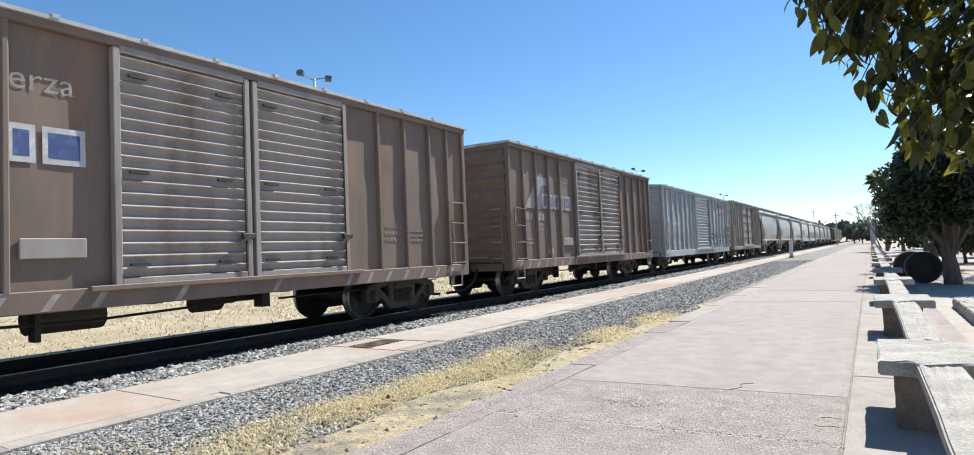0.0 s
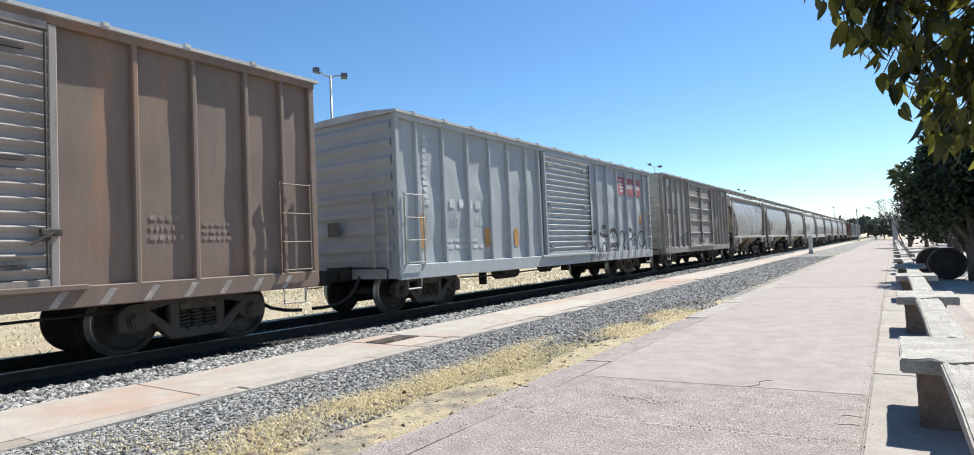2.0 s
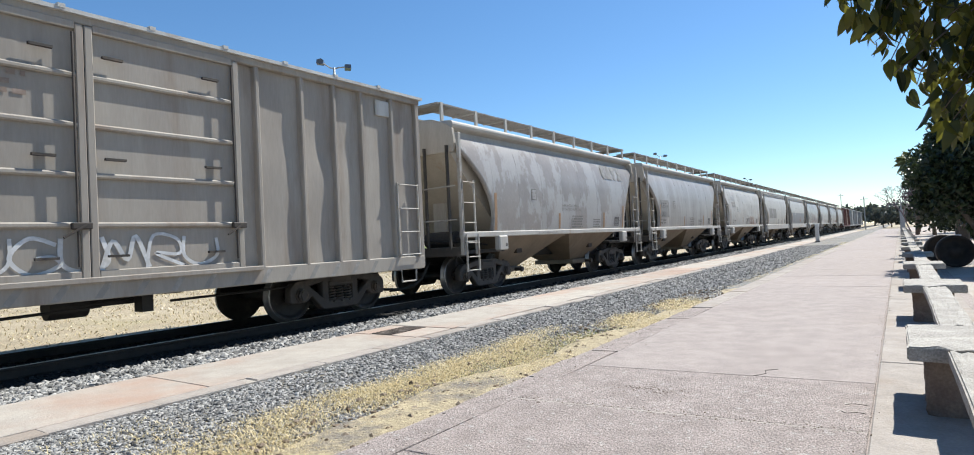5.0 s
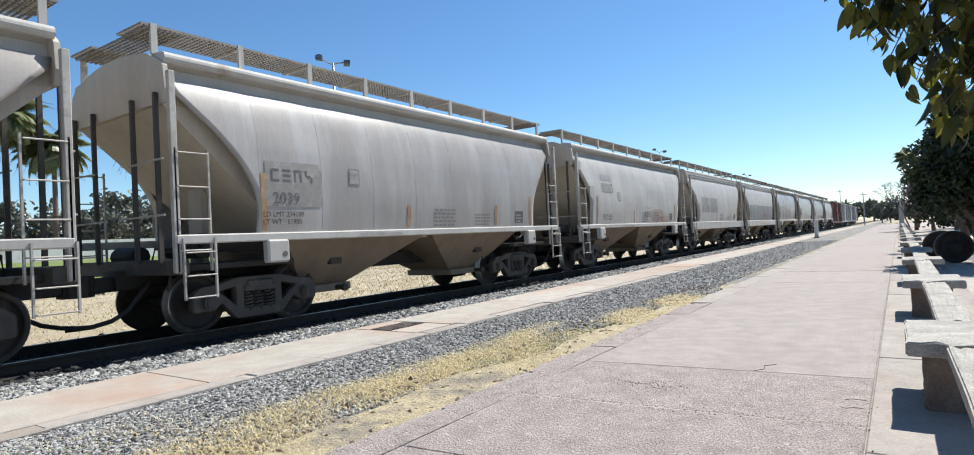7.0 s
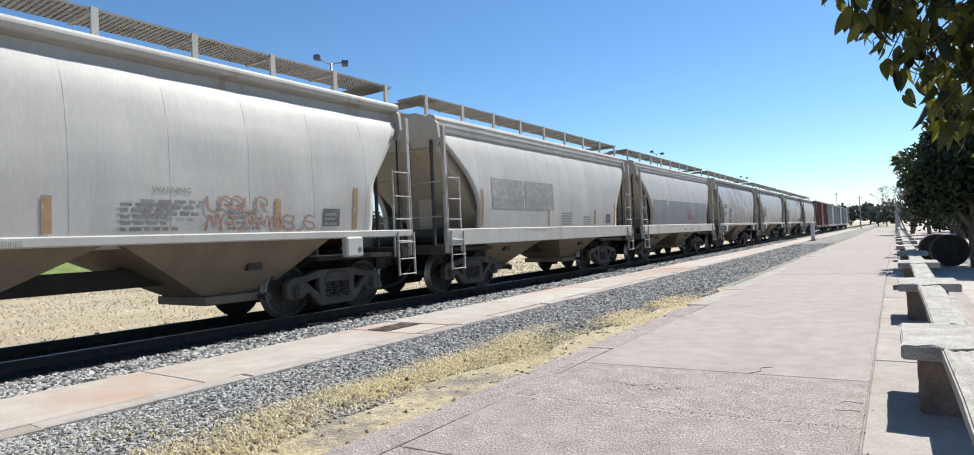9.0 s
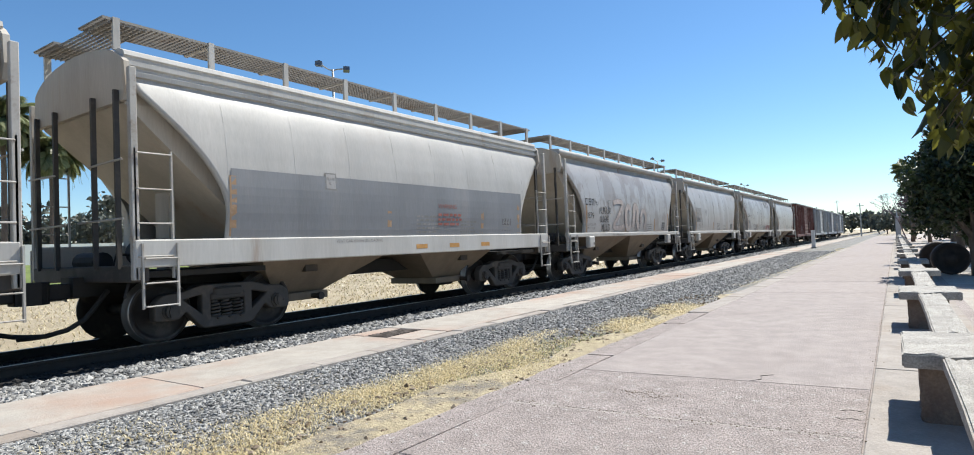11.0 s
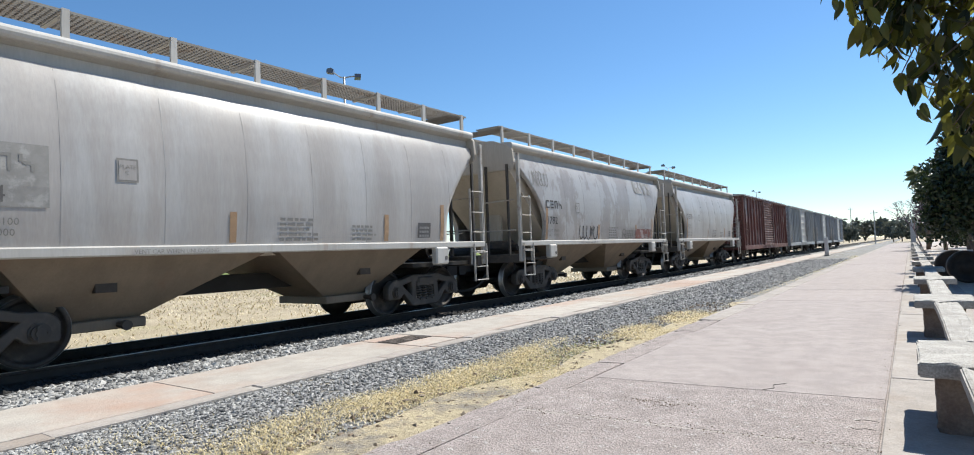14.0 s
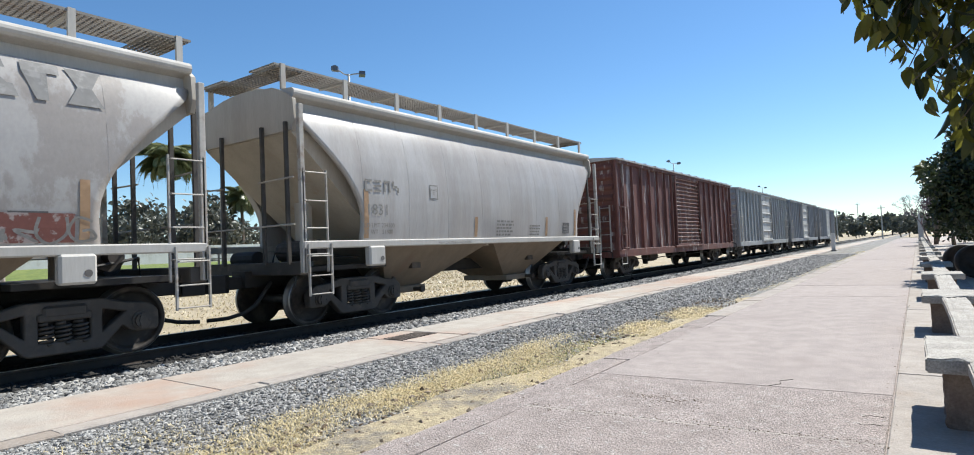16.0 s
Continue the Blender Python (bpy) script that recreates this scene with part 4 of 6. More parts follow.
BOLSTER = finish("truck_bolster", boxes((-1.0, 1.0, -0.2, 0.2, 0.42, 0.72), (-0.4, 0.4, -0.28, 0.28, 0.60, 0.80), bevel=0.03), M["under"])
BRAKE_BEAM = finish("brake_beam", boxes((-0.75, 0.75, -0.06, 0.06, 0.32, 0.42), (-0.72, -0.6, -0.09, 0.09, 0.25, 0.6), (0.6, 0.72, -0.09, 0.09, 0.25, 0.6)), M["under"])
ROLLING = []


def truck(car, y, key):
    t = part("truck", BOLSTER, None, car, "cast steel bogie")
    t.location.y = y
    for s in (-1, 1):
        o = part("side_frame", SIDE_FRAME[key], None, t, "dusty cast side frame")
        o.location.x = s * 1.02
        for cy in (-0.19, 0.0, 0.19):
            o = part("spring", SPRING[key], None, t, "coil spring")
            o.location = (s * 1.04, cy, 0)
        o = part("bolster_end", BOLSTER_END[key], None, t)
        o.location.x = s * 1.02
        o = part("brake_beam", BRAKE_BEAM, None, t)
        o.location.y = s * 0.36
        for k in (-1, 1):
            o = part("bearing_cap", BEARING[key], None, t)
            o.location = (s * 1.02, k * 0.889, WHEEL_R)
            if s < 0:
                o.rotation_euler.z = math.pi
    for k in (-1, 1):
        w = part("wheelset", AXLE, None, car, "steel axle with two worn wheels")
        w.location = (0, y + k * 0.889, WHEEL_R)
        for s in (-1, 1):
            o = part("wheel", WHEEL, None, w)
            if s < 0:
                o.rotation_euler.z = math.pi
        ROLLING.append((w, y + k * 0.889))


bm = bmn()
box(bm, -0.09, 0.09, 0.0, 0.55, 0.70, 0.92, 0.02)
prism(bm, [(-0.16, -0.28), (0.02, -0.30), (0.10, -0.16), (0.18, -0.28), (0.22, -0.05), (0.12, 0.08), (-0.14, 0.08)], 2, 0.66, 0.96)
COUPLER = finish("coupler", bm, M["under"])
bm = bmn()
tube(bm, [(0.42, 0.28, 0.80), (0.42, 0.14, 0.62), (0.40, -0.02, 0.42), (0.33, -0.20, 0.30), (0.2, -0.40, 0.24), (0.08, -0.54, 0.225), (-0.01, -0.66, 0.22)], 0.034, 7)
HOSE = finish("air_hose", bm, M["rubber"], True)
bm = bmn()
tube(bm, [(0.1, 0.2, 0.98), (1.25, 0.16, 0.96), (1.36, 0.12, 0.9), (1.38, 0.06, 0.72)], 0.018, 5)
CUT_LEVER = finish("uncoupling_lever", bm, M["under"])


def coupling(car, half, reach):
    for s in (-1, 1):
        for name, me, lab in (("coupler", COUPLER, "dark steel knuckle coupler"), ("air_hose", HOSE, "black rubber air hose"), ("uncoupling_lever", CUT_LEVER, "")):
            o = part(name, me, None, car, lab)
            o.location.y = s * (half + reach - (0.22 if name == "coupler" else 0.62))
            o.rotation_euler.z = 0 if s < 0 else math.pi
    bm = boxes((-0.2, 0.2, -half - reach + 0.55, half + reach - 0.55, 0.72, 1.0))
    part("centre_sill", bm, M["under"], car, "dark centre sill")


def ladder(car, y0, y1, x, rungs, mat, top=None, bottom=None, left_top=None, radius=0.011):
    """Two stiles and rungs on the side at x; each rung is a part of its ladder."""
    bm = bmn()
    lo, hi = bottom or min(rungs) - 0.03, top or max(rungs) + 0.03
    box(bm, x - 0.02, x + 0.02, y0 - 0.012, y0 + 0.012, lo, left_top or hi)
    l = part("ladder", bm, mat, car, "welded steel ladder")
    part("stile", boxes((x - 0.02, x + 0.02, y1 - 0.012, y1 + 0.012, lo, hi)), mat, l)
    bm = bmn()
    tube(bm, [(x - 0.01, y0, 0), (x + 0.045, y0 + 0.02, 0), (x + 0.045, y1 - 0.02, 0), (x - 0.01, y1, 0)], radius, 5)
    me = finish("rung", bm, mat)
    for z in rungs:
        o = part("rung", me, None, l)
        o.location.z = z
    return l


def text_mesh(body, size, mat, name="lettering"):
    cu = bpy.data.curves.new(name, "FONT")
    cu.body, cu.size, cu.space_line = body, size, 1.05
    cu.resolution_u = 2
    tmp = new(name, cu)
    me = bpy.data.meshes.new_from_object(tmp.evaluated_get(bpy.context.evaluated_depsgraph_get()))
    bpy.data.objects.remove(tmp)
    me.materials.clear()
    me.materials.append(mat)
    return me


def flat_x(z):
    return 1.505


BUCKLE = {}
BULGE = {}


def buckle(y, z, z0, z1, dent, seed):
    """How far a side sheet bulges at a place."""
    j = min(max((z - z0) / (z1 - z0), 0), 1)
    d = noise.noise(Vector((y * 0.9 + seed * 9.1, z * 1.1, seed))) + 0.6 * noise.noise(Vector((y * 2.3, z * 2.1, seed + 5.5)))
    return dent * d * math.sin(math.pi * j) ** 0.5 if 0 < j < 1 else 0.0


def on_side(car, me, y, z, xz, name, label="", sx=1.0, lift=0.004):
    """Lays a flat mesh drawn in x-y on the near side of the car, along the surface x = xz(z)."""
    for v in me.vertices:
        yy, zz = y + v.co.x * sx, z + v.co.y
        if xz is flat_x and car.name in BUCKLE:
            v.co = (1.505 + buckle(yy, zz, *BUCKLE[car.name]) + 0.009 + lift * 0.35, yy, zz)
        else:
            swell = 0.0
            if car.name in BULGE and abs(xz(zz) - hop_x(zz)) < 0.02:
                swell = side_bulge(yy, zz, *BULGE[car.name]) - 0.008
            v.co = (xz(zz) + lift + swell, yy, zz)
    return part(name, me, None, car, label)


def words(car, body, y, z, size, mat, xz=flat_x, sx=1.0, label=""):
    return on_side(car, text_mesh(body, size, M[mat]), y, z, xz, "lettering", label or "painted lettering", sx)


def patch_mesh(w, h, mat, nz=4):
    bm = bmn()
    nx = max(1, int(w / 0.12))
    for i in range(nz):
        a, b = h * i / nz, h * (i + 1) / nz
        for k in range(nx):
            c, d = w * k / nx, w * (k + 1) / nx
            bm.faces.new([bm.verts.new(p) for p in ((c, a, 0), (d, a, 0), (d, b, 0), (c, b, 0))])
    bmesh.ops.remove_doubles(bm, verts=bm.verts, dist=1e-6)
    return finish("painted_patch", bm, mat)


def patch(car, y, z, w, h, mat, xz=flat_x, name="painted_patch", label="", lift=0.003):
    return on_side(car, patch_mesh(w, h, M[mat], max(2, int(h / 0.12))), y, z, xz, name, label, 1.0, lift)


def bars(car, y, z, w, h, n, mat, xz=flat_x, seed=0):
    """Writing that cannot be read: rows of plain bars."""
    r = random.Random(seed)
    bm = bmn()
    step = h / n
    for i in range(n):
        x = 0.0
        while x < w * r.uniform(0.75, 1.0):
            l = r.uniform(0.08, 0.2) * w
            v = [bm.verts.new(p) for p in ((x, i * step, 0), (min(x + l, w), i * step, 0), (min(x + l, w), i * step + step * 0.55, 0), (x, i * step + step * 0.55, 0))]
            bm.faces.new(v)
            x += l + 0.05 * w
    return on_side(car, finish("lettering", bm, M[mat]), y, z, xz, "lettering", "worn painted lettering", 1.0, 0.004)


def ribbon(bm, pts, w):
    """A flat painted stroke through the points."""
    pts = [Vector((*p, 0)) for p in pts]
    smooth = []
    for i in range(len(pts) - 1):
        p0, p1, p2, p3 = pts[max(i - 1, 0)], pts[i], pts[i + 1], pts[min(i + 2, len(pts) - 1)]
        for k in range(6):
            t = k / 6
            smooth.append(0.5 * ((2 * p1) + (p2 - p0) * t + (2 * p0 - 5 * p1 + 4 * p2 - p3) * t * t + (3 * p1 - p0 - 3 * p2 + p3) * t ** 3))
    smooth.append(pts[-1])
    row = []
    for i, p in enumerate(smooth):
        d = (smooth[min(i + 1, len(smooth) - 1)] - smooth[max(i - 1, 0)])
        if d.length < 1e-6:
            continue
        nrm = Vector((-d.y, d.x, 0)).normalized() * w / 2
        row.append((bm.verts.new(p - nrm), bm.verts.new(p + nrm)))
    for a, b in zip(row, row[1:]):
        bm.faces.new((a[0], b[0], b[1], a[1]))


def slant(car, y, z, w, h, mat):
    """A slanting painted stripe on the side sill."""
    bm = bmn()
    bm.faces.new([bm.verts.new((*q, 0)) for q in ((0, 0), (w, 0), (w + h * 0.7, h), (h * 0.7, h))])
    return on_side(car, finish("painted_stripe", bm, M[mat]), y, z, lambda q: 1.592, "painted_stripe", "worn pale stripe on the sill", 1.0, 0.003)


def strokes(car, lines, mat, xz, width, label, lift=0.0):
    """Sprayed lines given as (distance from the front end, height) points."""
    for k, line in enumerate(lines):
        bm = bmn()
        ribbon(bm, line, width * (0.8 + 0.4 * (k % 3) / 2))
        on_side(car, finish("graffiti", bm, M[mat]), 0, 0, xz, "graffiti", label, 1.0, 0.014 + lift + 0.0008 * k)


def sprayed_fill(car, outlines, mat, xz, label):
    for k, line in enumerate(outlines):
        bm = bmn()
        bmesh.ops.triangulate(bm, faces=[bm.faces.new([bm.verts.new((*q, 0)) for q in line])])
        bmesh.ops.subdivide_edges(bm, edges=bm.edges[:], cuts=4, use_grid_fill=True)
        on_side(car, finish("graffiti", bm, M[mat]), 0, 0, xz, "graffiti", label, 1.0, 0.012 + 0.001 * k)


def oval(y, z, ry, rz, a0=0.0, a1=2 * math.pi):
    return [(y + ry * math.cos(a0 + (a1 - a0) * i / 10), z + rz * math.sin(a0 + (a1 - a0) * i / 10)) for i in range(11)]


def scrawl(car, y, z, w, h, n, mat, xz, seed, width=0.03, label="sprayed graffiti strokes"):
    """Graffiti as a row of looped strokes."""
    r = random.Random(seed)
    for i in range(n):
        bm = bmn()
        x0, x1 = w * i / n, w * (i + 1.12) / n
        pts = []
        shape = r.choice(((0, 0, 0.2, 1, 0.8, 0.9, 0.9, 0.45, 0.3, 0.5, 0.9, 0.1, 1.0, 0.0), (0.1, 1, 0.05, 0.3, 0.5, 0, 0.95, 0.3, 0.9, 1), (0.9, 0.85, 0.4, 1, 0.05, 0.5, 0.4, 0.02, 0.95, 0.2, 0.8, 0.5, 0.5, 0.45),
                          (0, 0, 0.25, 0.95, 0.5, 0.3, 0.75, 1, 1, 0)))
        for k in range(0, len(shape), 2):
            pts.append((x0 + (x1 - x0) * (shape[k] + r.uniform(-0.06, 0.06)), h * (shape[k + 1] + r.uniform(-0.06, 0.06))))
        ribbon(bm, pts, width * r.uniform(0.7, 1.2))
        on_side(car, finish("graffiti", bm, M[mat]), y, z, xz, "graffiti", label, 1.0, 0.005 + 0.0004 * i)


# ---- boxcars ----
def sheet(half, z0, z1, x, seed, dent):
    """A thin, slightly buckled side sheet with thickness."""
    bm = bmn()
    ny, nz = int(half * 2 / 0.14), 24
    g = []
    for i in range(ny + 1):
        col = []
        for j in range(nz + 1):
            y, z = -half + 2 * half * i / ny, z0 + (z1 - z0) * j / nz
            col.append(bm.verts.new((x + buckle(y, z, z0, z1, dent, seed), y, z)))
        g.append(col)
    for i in range(ny):
        for j in range(nz):
            bm.faces.new((g[i][j], g[i + 1][j], g[i + 1][j + 1], g[i][j + 1]))
    return bm


def corrugated(y0, y1, z0, z1, x, n, depth):
    """A door leaf of horizontal pressed ridges, each with a sunlit upper ledge."""
    step = (z1 - z0) / n
    out = []
    for i in range(n):
        z = z0 + i * step
        out += [(x, z), (x, z + step * 0.25), (x + depth, z + step * 0.6), (x + depth, z + step * 0.66), (x, z + step * 0.86)]
    out += [(x, z1), (x - 0.05, z1), (x - 0.05, z0)]
    bm = bmn()
    prism(bm, out, 1, y0, y1)
    return bm


def boxcar(length, eave, body, door_mat, ribs, doors, label, truck_in, dent=0.012, seed=1, end_ribs=9, sill=0.2, reach=0.85, rib_mat=None, key="truck", roof_mat="roof", end_mat=None, rise=0.12, group="boxcars of the freight train"):
    """ribs: distances from the front end; doors: (from, to, style)."""
    car = tagged(new("boxcar"), label, "freight car", group)
    h = length / 2
    mat = M[body]
    BUCKLE[car.name] = (0.98, eave - 0.1, dent, seed)
    part("body", boxes((-1.44, 1.44, -h + 0.05, h - 0.05, 0.98, eave - 0.03)), mat, car, "steel car body")
    for s in (-1, 1):
        bm = sheet(h - 0.03, 0.98, eave - 0.1, 1.505, seed, dent)
        o = part("side_sheet", bm, mat, car, "dented side sheets", True)
        if s < 0:
            o.rotation_euler.z = math.pi
    # posts along the sides
    bm = bmn()
    prism(bm, [(1.45, -0.06), (1.575, -0.038), (1.59, -0.022), (1.59, 0.022), (1.575, 0.038), (1.45, 0.06)], 2, 0.99, eave - 0.12)
    rib = finish("side_post", bm, M[rib_mat or body])
    for d in ribs:
        for s in (-1, 1):
            o = part("side_post", rib, None, car)
            o.location.y = -h + d
            if s < 0:
                o.rotation_euler.z = math.pi
    for sx in (-1, 1):
        for sy in (-1, 1):
            part("corner_post", boxes((sx * 1.53 - 0.055, sx * 1.53 + 0.055, sy * (h - 0.05) - 0.06, sy * (h - 0.05) + 0.06, 0.78, eave - 0.03), bevel=0.015), mat, car)
        part("side_sill", boxes((sx * 1.54 - 0.05, sx * 1.54 + 0.05, -h + 0.02, h - 0.02, 0.99 - sill - 0.04, 1.01), bevel=0.012), mat, car, "riveted side sill")
        part("top_chord", boxes((sx * 1.55 - 0.07, sx * 1.55 + 0.06, -h, h, eave - 0.13, eave - 0.01), bevel=0.012), mat, car)
    # roof with raised cross seams
    bm = bmn()
    prism(bm, [(-1.66, eave - 0.03), (-1.66, eave + 0.02), (-0.9, eave + rise * 0.8), (0, eave + rise), (0.9, eave + rise * 0.8), (1.66, eave + 0.02), (1.66, eave - 0.03)], 1, -h - 0.05, h + 0.05)
    roof = part("roof", bm, M[roof_mat], car, "weathered galvanised roof")
    bm = bmn()
    prism(bm, [(-1.67, eave + 0.0), (-1.67, eave + 0.05), (-0.9, eave + rise * 0.8 + 0.04), (0, eave + rise + 0.04), (0.9, eave + rise * 0.8 + 0.04), (1.67, eave + 0.05), (1.67, eave + 0.0)], 1, -0.04, 0.04)
    seam = finish("roof_seam", bm, M[roof_mat])
    for i in range(int(length / 1.05)):
        o = part("roof_seam", seam, None, roof)
        o.location.y = -h + 0.5 + i * 1.05
    # pressed ends
    bm = bmn()
    zs = (eave - 1.25) / end_ribs
    prism(bm, [(0.0, -zs * 0.38), (-0.055, -zs * 0.15), (-0.055, zs * 0.05), (0.0, zs * 0.3)], 0, -1.42, 1.42)
    er = finish("end_rib", bm, M[end_mat or body])
    for s in (-1, 1):
        for i in range(end_ribs):
            o = part("end_rib", er, None, car)
            o.location = (0, s * (h - 0.05), 1.2 + zs * (i + 0.5))
            o.rotation_euler.z = 0 if s < 0 else math.pi
        part("end_sheet", boxes((-1.45, 1.45, *sorted((s * (h - 0.052), s * (h - 0.044))), 1.0, eave - 0.04)), M[end_mat or body], car, "pressed end sheet")
        part("end_sill", boxes((-1.5, 1.5, s * (h - 0.12) - 0.1, s * (h - 0.12) + 0.1, 0.74, 1.0)), mat, car)
        # ladder and brake platform on the end
        lm = M["rung"] if body != "brown" else mat
        l = part("end_ladder", boxes((0.932, 0.968, s * (h + 0.06) - 0.02, s * (h + 0.06) + 0.02, 0.95, 2.5)), lm, car)
        part("stile", boxes((1.302, 1.338, s * (h + 0.06) - 0.02, s * (h + 0.06) + 0.02, 0.95, 2.5)), lm, l)
        for z in (1.08, 1.52, 1.96, 2.42):
            bm = bmn()
            tube(bm, [(0.95, s * (h + 0.07), z), (1.32, s * (h + 0.07), z)], 0.012, 5)
            part("rung", bm, M["rung"], l)
        bm = bmn()
        tube(bm, [(-1.35, s * (h + 0.09), 1.12), (0.85, s * (h + 0.09), 1.12)], 0.014, 5)
        part("grab_iron", bm, M["rung"], car)
    for a, b in ((0.17, 0.76), (length - 0.76, length - 0.17)):
        for s in (-1, 1):
            bm = bmn()
            l = ladder(car, -h + a, -h + b, 1.60, (1.05, 1.50, 1.96, 2.43), M["rung"] if body not in ("brown", "maroon") else mat, bottom=1.0, top=2.47)
            if s < 0:
                l.rotation_euler.z = math.pi
            bm = bmn()
            tube(bm, [(1.57, -h + a + 0.05, 0.80), (1.57, -h + a + 0.06, 0.52), (1.57, -h + b - 0.12, 0.52), (1.57, -h + b - 0.1, 0.80)], 0.02, 5)
            o = part("sill_step", bm, M["rung"], car)
            if s < 0:
                o.rotation_euler.z = math.pi
    # doors
    for a, b, style in doors:
        y0, y1 = -h + a, -h + b
        z0, z1 = 1.06, eave - 0.16
        if style == "ridged":
            d = part("door", corrugated(y0 + 0.07, y1 - 0.07, z0 + 0.06, z1 - 0.04, 1.565, 18, 0.06), M[door_mat], car, "sliding door of pressed horizontal ridges")
        elif style == "ridged_wide":
            d = part("door", corrugated(y0 + 0.1, y1 - 0.1, z0 + 0.06, z1 - 0.04, 1.575, 17, 0.065), M[door_mat], car, "wide sliding door of pressed horizontal ridges")
        else:
            d = part("door", boxes((1.5, 1.565, y0 + 0.04, y1 - 0.04, z0 + 0.02, z1 - 0.02), bevel=0.01), M[door_mat], car, "flat plug door with stiffeners")
            for i in range(1, 5):
                z = z0 + (z1 - z0) * i / 5
                part("stiffener", boxes((1.56, 1.62, y0 + 0.06, y1 - 0.06, z - 0.035, z + 0.035), bevel=0.02), M[door_mat], d)
        for y in (y0 + 0.04, y1 - 0.04):
            part("door_frame", boxes((1.52, 1.63, y - 0.045, y + 0.045, z0 - 0.06, z1 + 0.02), bevel=0.01), M[door_mat], d)
        for z in (z0, z1):
            part("door_frame", boxes((1.52, 1.625, y0 + 0.085, y1 - 0.085, z - 0.05, z + 0.05), bevel=0.01), M[door_mat], d)
        bm = bmn()
        tube(bm, [(1.66, y1 - 0.13, z0 + 0.1), (1.66, y1 - 0.13, z1 - 0.1)], 0.016, 6)
        part("lock_rod", bm, M["truck"], d)
        bm = bmn()
        box(bm, 1.62, 1.69, y1 - 0.2, y1 + 0.02, z0 + 0.55, z0 + 0.63, 0.01)
        tube(bm, [(1.69, y1 - 0.05, z0 + 0.6), (1.7, y1 - 0.3, z0 + 0.45)], 0.016, 5)
        part("door_latch", bm, M["truck"], d)
        for yy in (y0 + 0.3, y1 - 0.45):
            for zz in (z0 + 0.2, z0 + 1.4, z1 - 0.35):
                part("handle", boxes((1.61, 1.66, yy - 0.12, yy + 0.12, zz, zz + 0.03)), M["rung" if body == "silver" else "truck"], d)
    if doors:
        part("door_track", boxes((1.56, 1.66, -h + doors[0][0] - 0.3, -h + doors[-1][1] + 0.3, 0.96, 1.03), bevel=0.01), mat, car)
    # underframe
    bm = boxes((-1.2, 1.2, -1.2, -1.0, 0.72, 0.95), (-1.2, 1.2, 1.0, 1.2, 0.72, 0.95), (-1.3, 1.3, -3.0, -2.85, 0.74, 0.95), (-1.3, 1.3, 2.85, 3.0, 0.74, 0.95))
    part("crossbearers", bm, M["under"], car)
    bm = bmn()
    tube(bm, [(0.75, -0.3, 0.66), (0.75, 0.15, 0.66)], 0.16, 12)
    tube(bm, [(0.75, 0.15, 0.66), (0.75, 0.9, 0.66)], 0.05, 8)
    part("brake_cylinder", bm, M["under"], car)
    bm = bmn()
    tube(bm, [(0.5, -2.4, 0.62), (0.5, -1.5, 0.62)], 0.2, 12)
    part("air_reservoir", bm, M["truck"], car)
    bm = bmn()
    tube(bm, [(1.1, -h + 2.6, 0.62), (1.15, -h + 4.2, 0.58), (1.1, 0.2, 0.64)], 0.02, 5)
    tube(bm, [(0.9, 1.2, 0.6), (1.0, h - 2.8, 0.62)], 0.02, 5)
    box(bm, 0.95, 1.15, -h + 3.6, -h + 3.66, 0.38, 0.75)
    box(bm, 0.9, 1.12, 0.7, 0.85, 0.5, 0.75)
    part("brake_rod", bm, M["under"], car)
    for y in (-h + truck_in, h - truck_in):
        truck(car, y, key)
    coupling(car, h, reach)
    return car, h


# ---- covered hoppers ----
PROFILE = [(1.42, 1.54), (1.6, 1.565), (1.9, 1.59), (2.2, 1.60), (2.5, 1.595), (2.8, 1.575), (3.05, 1.54), (3.3, 1.49), (3.5, 1.43), (3.66, 1.36)]
CUT = [(1.42, 1.36), (1.8, 1.39), (2.0, 1.37), (2.18, 1.31), (2.4, 1.19), (2.63, 1.03), (2.85, 0.84), (3.04, 0.66), (3.3, 0.38), (3.49, 0.19), (3.66, 0.12)]


def along(table, z):
    for (a, u), (b, w) in zip(table, table[1:]):
        if z <= b:
            k = max(0.0, (z - a) / (b - a))
            return u + (w - u) * k
    return table[-1][1]


def hop_x(z):
    return along(PROFILE, z)


CUT_STRAIGHT = [(1.42, 1.10), (2.30, 1.10), (2.45, 1.02), (3.5, 0.22), (3.66, 0.14)]


def side_bulge(y, z, h, dent, seed):
    """How far a hopper's side sheet stands out between its seams."""
    return 0.006 * abs(math.sin(math.pi * (y + h - 0.2) / 1.21)) + dent * min(1, max(0, (3.66 - z) / 0.6)) * noise.noise(Vector((y * 0.8 + seed * 7, z * 1.2, seed)))


